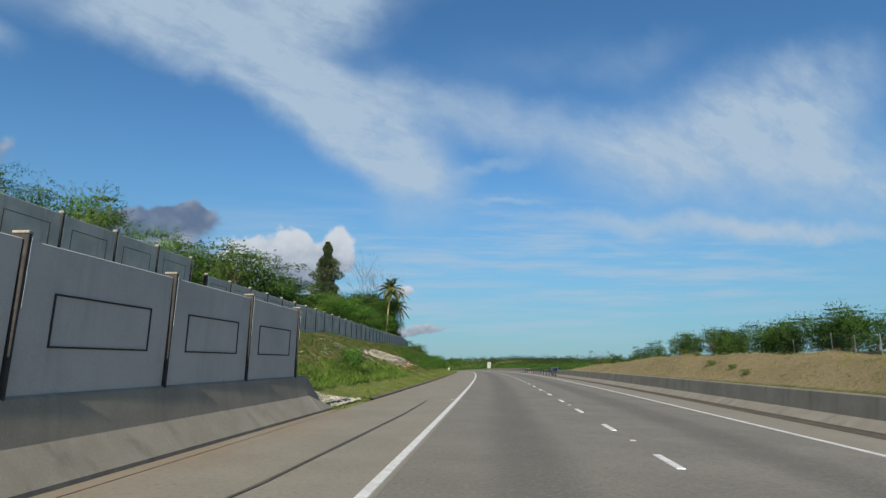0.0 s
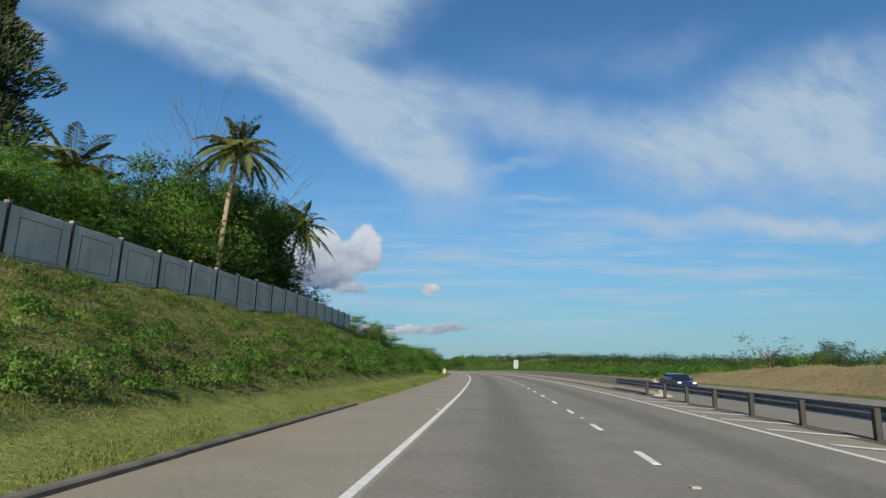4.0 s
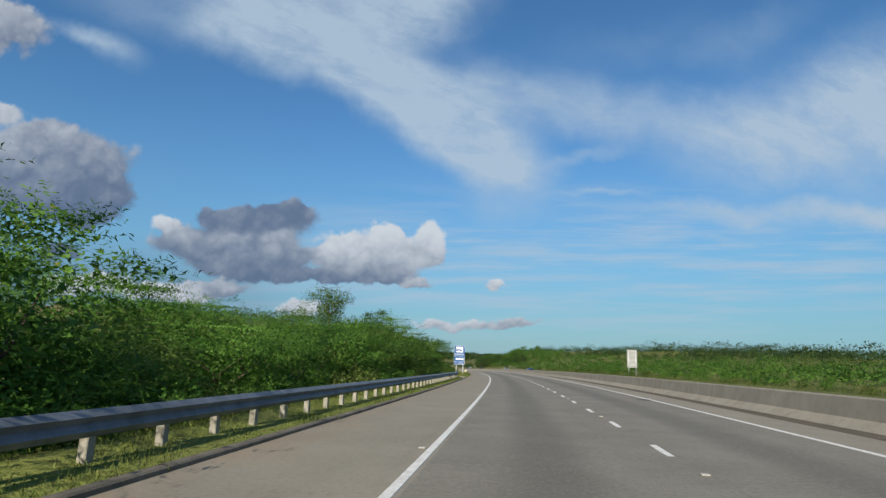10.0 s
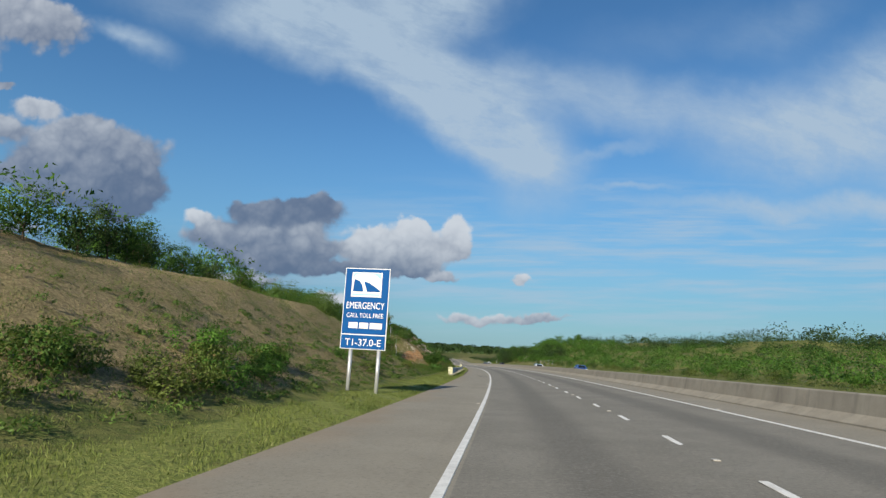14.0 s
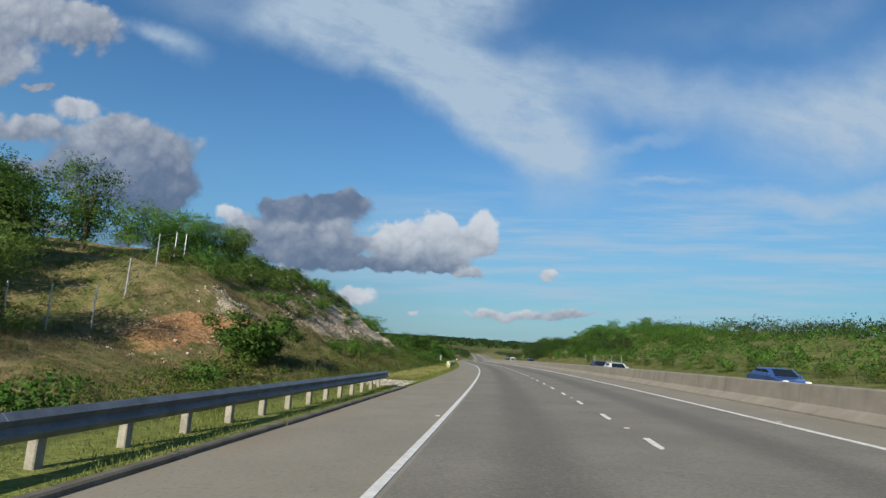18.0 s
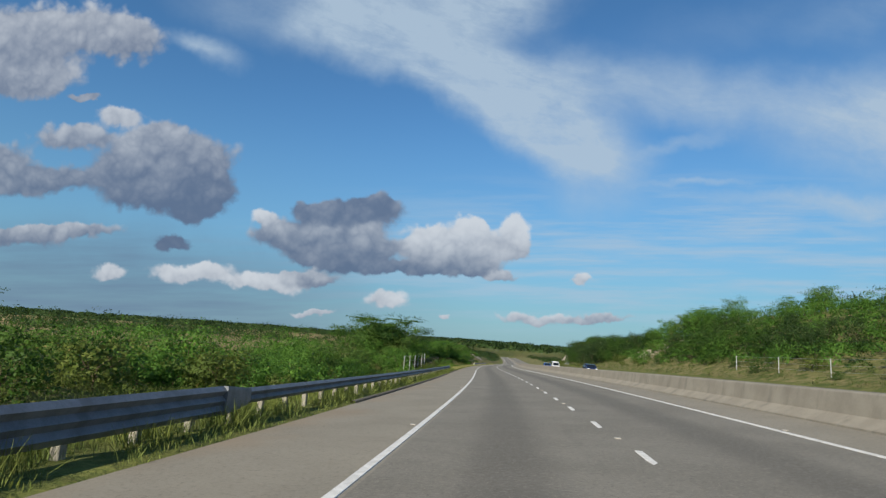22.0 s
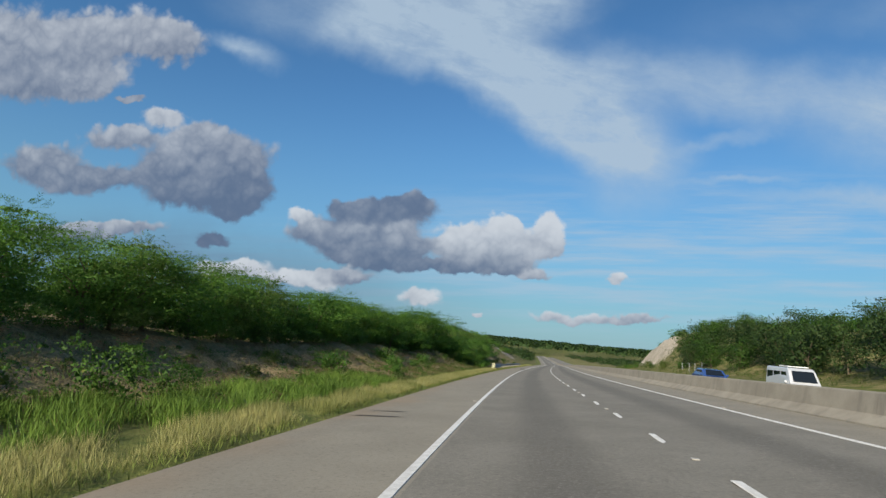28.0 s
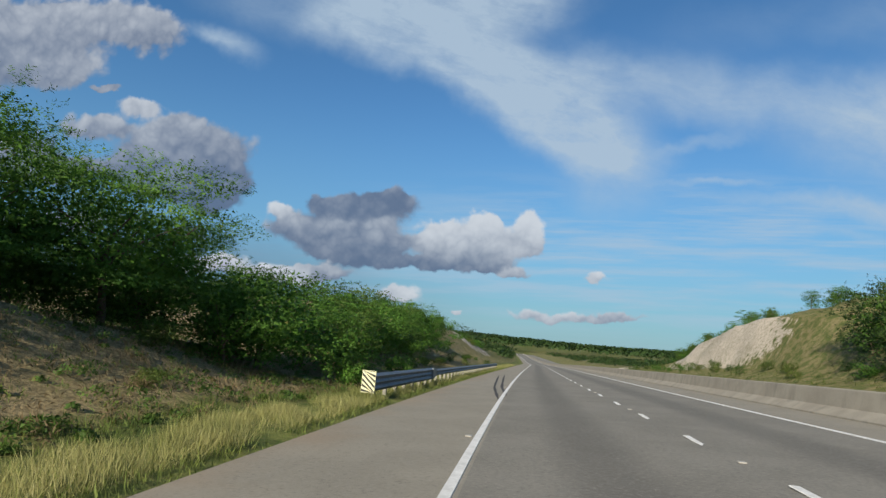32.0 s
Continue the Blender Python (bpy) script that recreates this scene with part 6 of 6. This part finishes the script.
# ---- palms and the tall needle tree ----
def palm(s, u, height, lean, seed, label, fronds=20):
    rng = np.random.default_rng(seed)
    t = thing("coconut_palm", ground_at(s, u, -.1), label, "palm tree", "coconut palms")
    bm = bmesh.new()
    last = None
    for i in range(9):
        f = i / 8
        r = .21 - .08 * f
        c = Vector((lean[0] * f * f, lean[1] * f * f, height * f))
        ring = [bm.verts.new(c + Vector((r * math.cos(j / 8 * math.tau), r * math.sin(j / 8 * math.tau), 0))) for j in range(8)]
        if last:
            for j in range(8):
                bm.faces.new((last[j], last[(j + 1) % 8], ring[(j + 1) % 8], ring[j]))
        last = ring
    bm.faces.new(last)
    part("trunk", done("trunk", bm, PALM_BARK, True), t, "pale slender trunk")
    head = np.array([lean[0], lean[1], height])
    for k in range(fronds):
        az = k * 2.4 + rng.random() * .5
        el = math.radians(78 - 120 * (k / fronds) + rng.normal() * 8)
        ln = 3.3 * (.85 + .3 * rng.random())
        d = np.array([math.cos(az) * math.cos(el), math.sin(az) * math.cos(el), math.sin(el)])
        n = 32
        f = np.linspace(0, 1, n)
        spine = head + d * (f * ln)[:, None] - np.array([0, 0, 1.0]) * (1.7 * f ** 2 * (1.1 - abs(math.sin(el)) * .4))[:, None]
        side = unit(np.cross(d, (0, 0, 1.0)) + 1e-4)
        pos, A, B = [], [], []
        for sg in (1, -1):
            L = .66 * np.sin(np.pi * (.12 + .86 * f)) * (.85 + .3 * rng.random(n))
            a = unit(side * sg + d * .55 + np.array([0, 0, -.45]) + rng.normal(size=(n, 3)) * .08) * L[:, None] * .5
            pos.append(spine + a)
            A.append(a)
            B.append(unit(np.cross(a, d)) * .085)
        V, F = rhombs(np.concatenate(pos), np.concatenate(A), np.concatenate(B))
        m = len(V)
        rib = np.concatenate([spine + side * .02, spine - side * .02])
        V = np.concatenate([V, rib])
        F = F.tolist() + [(m + i, m + i + 1, m + n + i + 1, m + n + i) for i in range(n - 1)]
        part("frond", mesh("frond", V, F, LEAF_P), t)
    for k in range(6):
        a = k * 1.05
        bm = bmesh.new()
        bmesh.ops.create_icosphere(bm, subdivisions=1, radius=.14)
        part("coconut", done("coconut", bm, YELLOW if k % 2 else PALM_BARK, True), t, "", head + np.array([.22 * math.cos(a), .22 * math.sin(a), -.22]))


palm(103.2, -15.8, 10.8, (.5, .3), 1, "tall coconut palm with drooping fronds behind a grey wall", 30)
palm(99.0, -21.5, 6.4, (-.4, .2), 2, "coconut palm half hidden behind trees", 26)
palm(94.0, -18.6, 6.0, (-.6, .2), 3, "coconut palm half hidden behind trees", 26)
palm(117.6, -16.5, 9.0, (.9, .5), 4, "leaning coconut palm in front of dark trees", 26)


def dead_tree(s, u, h, seed):
    """A leafless tree of forking pale limbs."""
    rnd = random.Random(seed)
    V, F = [], []

    def limb(p, d, ln, r, depth):
        q = p + d * ln
        x = d.cross(Vector((.3, 1, .2))).normalized()
        y = d.cross(x).normalized()
        o = len(V)
        for c, k in ((p, r), (q, r * .6)):
            V.extend(tuple(c + x * (k * math.cos(a)) + y * (k * math.sin(a))) for a in (0, 1.26, 2.51, 3.77, 5.03))
        F.extend((o + j, o + (j + 1) % 5, o + 5 + (j + 1) % 5, o + 5 + j) for j in range(5))
        if depth:
            for _ in range(3 if depth > 2 else 2):
                nd = (d + Vector((rnd.uniform(-1, 1), rnd.uniform(-1, 1), rnd.uniform(-.1, .6))) * .55).normalized()
                limb(q, nd, ln * rnd.uniform(.55, .85), r * .58, depth - 1)
    limb(Vector((0, 0, -.3)), Vector((.05, 0, 1)), h * .4, .11, 5)
    t = thing("dead_tree", ground_at(s, u, -.1), "leafless pale grey tree above dark trees", "tree")
    part("trunk", mesh("trunk", V, F, BARK), t)


dead_tree(116.5, -18.8, 13.5, 5)
dead_tree(112.0, -22.0, 14.5, 9)


def needle_tree(s, u, h):
    rng = np.random.default_rng(77)
    n = 15000
    f = rng.random(n) ** .8
    w = np.interp(f, [0, .15, .45, .75, 1], [2.6, 4.2, 3.7, 2.1, .3]) * (.75 + .35 * np.sin(f * 31) * np.sin(f * 13))
    a = rng.random(n) * math.tau
    r = w * np.sqrt(rng.random(n)) * (1 + .3 * np.sin(a * 3 + f * 9))
    pos = np.stack([r * np.cos(a), r * np.sin(a), 1.5 + f * (h - 1.5)], 1)
    d = unit(np.stack([np.cos(a), np.sin(a), .9 + 0 * a], 1) + rng.normal(size=(n, 3)) * .4)
    V, F = rhombs(pos, d * .34, unit(np.cross(d, rng.normal(size=(n, 3)))) * .06)
    t = thing("needle_tree", ground_at(s, u, -.1), "tall grey-green needle tree above a thicket", "tree")
    part("crown", mesh("crown", V, F, LEAF_F), t)
    part("trunk", done("trunk", tube((0, 0, -.2), (0, 0, h * .9), .28, .05, 8), BARK, True), t)


needle_tree(95.0, -25.6, 17.5)

# ---- scrub, woods, grass and weeds that nobody could count ----
def stuff(name, V, F, mat, label, normals=None):
    return tagged(new(name, mesh(name, V, F, mat, normals=normals)), label, "vegetation", "", "stuff")


def scrub(name, label, s0, s1, u0, u1, count, r0, r1, leaves, leaf, mat, seed, squat=.75):
    """Clumps of leaves standing on the land."""
    rng = np.random.default_rng(seed)
    s = rng.uniform(s0, s1, count)
    u = u0 + (u1 - u0) * rng.random(count) ** 1.3
    r = r0 * .8 + (r1 * 1.15 - r0 * .8) * rng.random(count) ** 1.7
    C = at(s, u, land(s, u) + r * squat * .8).T
    which = np.repeat(np.arange(count), leaves)
    n = len(which)
    d = unit(rng.normal(size=(n, 3)))
    d[:, 2] = np.abs(d[:, 2]) * 1.1 - .3
    lump = 1 + .3 * np.sin(d[:, 0] * 7 + which) * np.sin(d[:, 1] * 6 + which * 1.3)
    pos = C[which] + d * (r[which] * (.72 + .33 * rng.random(n)) * lump)[:, None] * np.array([1, 1, squat])
    a = unit(d * .6 + rng.normal(size=(n, 3)) * .8) * (leaf * (.6 + .7 * rng.random(n)))[:, None]
    b = unit(np.cross(a, rng.normal(size=(n, 3)))) * (leaf * .42 * (.7 + .6 * rng.random(n)))[:, None]
    V, F, N = foliage(pos, a, b, d + np.array([0, 0, .3]) + rng.normal(size=(n, 3)) * .25)
    return stuff(name, V, F, mat, label, N)


scrub("scrub", "green thorn scrub beyond the far lanes", 132, 470, 25.5, 48, 850, .9, 1.7, 150, .12, LEAF_A, 101)
scrub("scrub", "olive scrub beyond the far lanes", 132, 480, 26, 60, 420, .9, 1.8, 140, .12, LEAF_C, 102)
scrub("scrub", "green scrub woods beyond the far lanes", 120, 560, 48, 150, 1300, 1.5, 2.8, 120, .17, LEAF_D, 103)
scrub("scrub", "olive scrub woods beyond the far lanes", 120, 640, 60, 310, 900, 2.0, 3.6, 75, .34, LEAF_D, 104)
scrub("scrub", "thorn woods in low ground", 398, 475, -24, -75, 700, 1.4, 2.6, 150, .15, LEAF_A, 105)
scrub("scrub", "thorn woods in low ground", 380, 560, -60, -310, 1100, 2.0, 3.6, 110, .24, LEAF_D, 106)
scrub("scrub", "thorn woods behind the roadside trees", 140, 350, -18, -60, 700, 1.4, 2.6, 110, .17, LEAF_A, 107)
scrub("scrub", "thorn woods on the hills ahead", 540, 760, -24, -120, 800, 1.5, 2.8, 90, .22, LEAF_D, 108)
scrub("scrub", "thorn woods on the hills ahead", 690, 1280, -9, -300, 1500, 2.0, 4.0, 60, .5, LEAF_D, 109)
scrub("scrub", "thorn woods on the hills ahead", 680, 1280, 40, 310, 1300, 2.0, 4.0, 60, .5, LEAF_D, 110)
scrub("scrub", "green scrub on a hillside", 430, 520, 27, 60, 420, .8, 1.6, 140, .12, LEAF_A, 111)
scrub("scrub", "green scrub on a hillside", 560, 700, 38, 90, 500, 1.0, 2.2, 110, .17, LEAF_A, 112)


scrub("ground_cover", "low leafy ground cover on a cut bank", 64, 136, -5.3, -12.8, 1300, .16, .38, 70, .045, LEAF_B, 113, .6)
scrub("undergrowth", "leafy undergrowth at the foot of a cut bank", 62, 136, -5.3, -8.2, 150, .28, .55, 260, .05, LEAF_A, 118, .7)
scrub("undergrowth", "dark undergrowth under the trees along a bank", 468, 560, -11.6, -13.4, 90, .5, .9, 320, .06, LEAF_C, 119, .8)
scrub("ground_cover", "low leafy ground cover on a cut bank", 16, 64, -5.4, -13, 500, .12, .3, 60, .045, LEAF_B, 114, .6)
scrub("ground_cover", "low leafy ground cover on a dry mound", 246, 312, -5.4, -11, 600, .14, .34, 60, .045, LEAF_B, 115, .6)
scrub("ground_cover", "low olive ground cover below a rock face", 332, 404, -5.4, -10, 600, .14, .4, 60, .045, WEED, 116, .6)
scrub("undergrowth", "dark scrub along a rocky crest", 350, 396, -14.4, -19, 420, .3, .75, 200, .055, LEAF_B, 120, .7)
scrub("undergrowth", "scrub clinging to a rock face", 352, 380, -12.4, -15, 110, .2, .5, 150, .05, LEAF_B, 121, .6)
scrub("ground_cover", "low leafy ground cover on a bare bank", 468, 562, -5.0, -11, 700, .12, .32, 60, .045, LEAF_B, 117, .6)


def far_woods():
    """Low woods out to the horizon."""
    rng = np.random.default_rng(120)
    pos, A, B, out = [], [], [], []
    n = 2600
    az = np.radians(rng.uniform(-62, 62, n) + 6)
    dist = 420 + 1900 * rng.random(n) ** 1.4
    cx_, cy_ = -np.sin(az) * dist + RX[I0 + 330], np.cos(az) * dist + RY[I0 + 330]
    keep = np.ones(n, bool)
    for i in range(n):
        k = np.argmin((RX - cx_[i]) ** 2 + (RY - cy_[i]) ** 2)
        h = math.radians(HEADING[k])
        u = (cx_[i] - RX[k]) * math.cos(h) + (cy_[i] - RY[k]) * math.sin(h)
        keep[i] = abs(u) > 300 or RY[-100] < cy_[i]
    cx_, cy_, dist = cx_[keep], cy_[keep], dist[keep]
    for x, y, d in zip(cx_, cy_, dist):
        r = 4 + d * .0045
        m = 90
        v = unit(rng.normal(size=(m, 3)))
        v[:, 2] = np.abs(v[:, 2])
        z = -13 + 2.0 * math.sin(x * .011) + 2.0 * math.sin(y * .008)
        pos.append(np.array([x, y, z]) + v * np.array([r * 2.2, r * 2.2, r * .9]))
        out.append(v + np.array([0, 0, .3]))
        a = unit(v * .4 + rng.normal(size=(m, 3)) * .8) * r * .26
        A.append(a)
        B.append(unit(np.cross(a, rng.normal(size=(m, 3)))) * r * .15)
    V, F, N = foliage(np.concatenate(pos), np.concatenate(A), np.concatenate(B), np.concatenate(out))
    stuff("woods", V, F, LEAF_D, "low green woods out to the horizon", N)


far_woods()


def blades(name, label, s0, s1, u0, u1, count, h0, h1, w, mat, seed, clump=.55, lean=.35):
    """Upright blades on the land, thicker in some spots than in others."""
    rng = np.random.default_rng(seed)
    s, u = rng.uniform(s0, s1, count * 2), rng.uniform(min(u0, u1), max(u0, u1), count * 2)
    f = .5 + .25 * np.sin(s * .9 + 2 * np.sin(u * 1.7)) + .25 * np.sin(s * 2.3 + u * 3.1)
    ok = f + .5 * (rng.random(len(s)) - .5) > clump - .25
    s, u = s[ok][:count], u[ok][:count]
    n = len(s)
    P = at(s, u, land(s, u) - .02).T
    h = rng.uniform(h0, h1, n) * (.6 + .6 * f[ok][:count])
    a = rng.random(n) * math.tau
    side = np.stack([np.cos(a), np.sin(a), 0 * a], 1) * (w * (.6 + .8 * rng.random(n)))[:, None]
    tip = P + np.stack([rng.normal(size=n) * lean * h, rng.normal(size=n) * lean * h, h], 1)
    V, F, N = foliage((P + tip) / 2, (tip - P) / 2, side, np.array([0, -.25, .5]) + rng.normal(size=(n, 3)) * .55)
    return stuff(name, V, F, mat, label, N)


blades("grass", "short mown verge grass", 14, 160, -2.74, -5.2, 120000, .03, .09, .006, GRASS, 201)
blades("grass", "short mown verge grass", 155, 352, -2.74, -5.4, 130000, .03, .11, .006, GRASS, 202)
blades("grass", "short green verge grass", 352, 620, -2.72, -5.6, 96000, .06, .2, .0072, GRASS, 203)
blades("grass", "tall pale seeding grass along the shoulder", 352, 392, -3.3, -5.2, 72000, .08, .28, .0027, STRAW, 204)
blades("grass", "tall pale seeding grass along the shoulder", 466, 556, -3.0, -4.5, 115000, .10, .34, .0027, STRAW, 205)
blades("grass", "tall grass under the guard rail", 388, 468, -3.1, -5.4, 41600, .15, .5, .0060, GRASS, 206)
blades("grass", "tall pale grass past the guard rail", 556, 660, -3.0, -4.6, 48000, .10, .34, .0027, STRAW, 207)
blades("grass", "rank green grass at the foot of a bank", 15, 42, -4.6, -6.8, 26000, .12, .36, .008, RANK, 208)
blades("grass", "rank green grass at the foot of a bare bank", 484, 507, -4.5, -6.8, 22000, .2, .5, .007, RANK, 210)
blades("grass", "rank green grass below the thicket", 132, 158, -4.6, -7.5, 22400, .2, .6, .0072, RANK, 209)


def weeds(name, label, s0, s1, u0, u1, count, leaf, mat, seed, up=.2):
    rng = np.random.default_rng(seed)
    tufts = count // 22
    ts, tu = rng.uniform(s0, s1, tufts), rng.uniform(min(u0, u1), max(u0, u1), tufts)
    which = rng.integers(0, tufts, count)
    s = ts[which] + rng.normal(size=count) * .14
    u = tu[which] + rng.normal(size=count) * .14
    lo, hi = min(u0, u1), max(u0, u1)
    u = np.clip(u, lo, hi)
    keep = ~((s > 43) & (s < 62.4) & (u < -5.8) & (u > -9.8))
    s, u = s[keep], u[keep]
    count = len(s)
    P = at(s, u, land(s, u)).T
    P[:, 2] += up * rng.random(count) ** 1.5
    a = unit(rng.normal(size=(count, 3)) * .55 + np.array([0, 0, .8])) * (leaf * (.5 + .9 * rng.random(count)))[:, None]
    b = unit(np.cross(a, rng.normal(size=(count, 3)))) * (leaf * .17 * (.7 + .6 * rng.random(count)))[:, None]
    V, F, N = foliage(P, a, b, np.array([0, -.2, .5]) + rng.normal(size=(count, 3)) * .5)
    return stuff(name, V, F, mat, label, N)


weeds("weeds", "low weeds and grass tufts on a cut bank", 14, 140, -5.0, -13.6, 170000, .05, WEED, 301, .26)
weeds("weeds", "low weeds and dry tufts on a mound", 246, 320, -5.4, -14, 80000, .046, WEED, 302, .2)
weeds("weeds", "low scrub and tufts on a rocky hill", 332, 404, -5.4, -10.0, 75000, .052, WEED, 303, .3)
weeds("weeds", "low scrub and tufts on a rocky crest", 340, 400, -14.5, -22, 33750, .085, WEED, 304, .4)
weeds("weeds", "sparse weeds on a bare bank", 466, 566, -5.0, -11.5, 42000, .062, WEED, 305, .22)
weeds("weeds", "dry tufts on the rise beyond the far lanes", -20, 150, 22.8, 34, 47250, .076, STRAW, 306, .18)
weeds("weeds", "weeds on the verge of the far lanes", 150, 700, 22.4, 27, 56250, .093, WEED, 307, .4)
weeds("weeds", "dead brown weeds on a cut bank", 14, 140, -5.6, -13.6, 70000, .05, DEAD, 311, .25)
weeds("weeds", "dead brown weeds on a rocky hill", 332, 366, -5.8, -15, 52000, .055, DEAD, 312, .25)
weeds("weeds", "dead brown weeds on a bare bank", 466, 566, -5.0, -12.4, 52000, .066, DEAD, 313, .2)
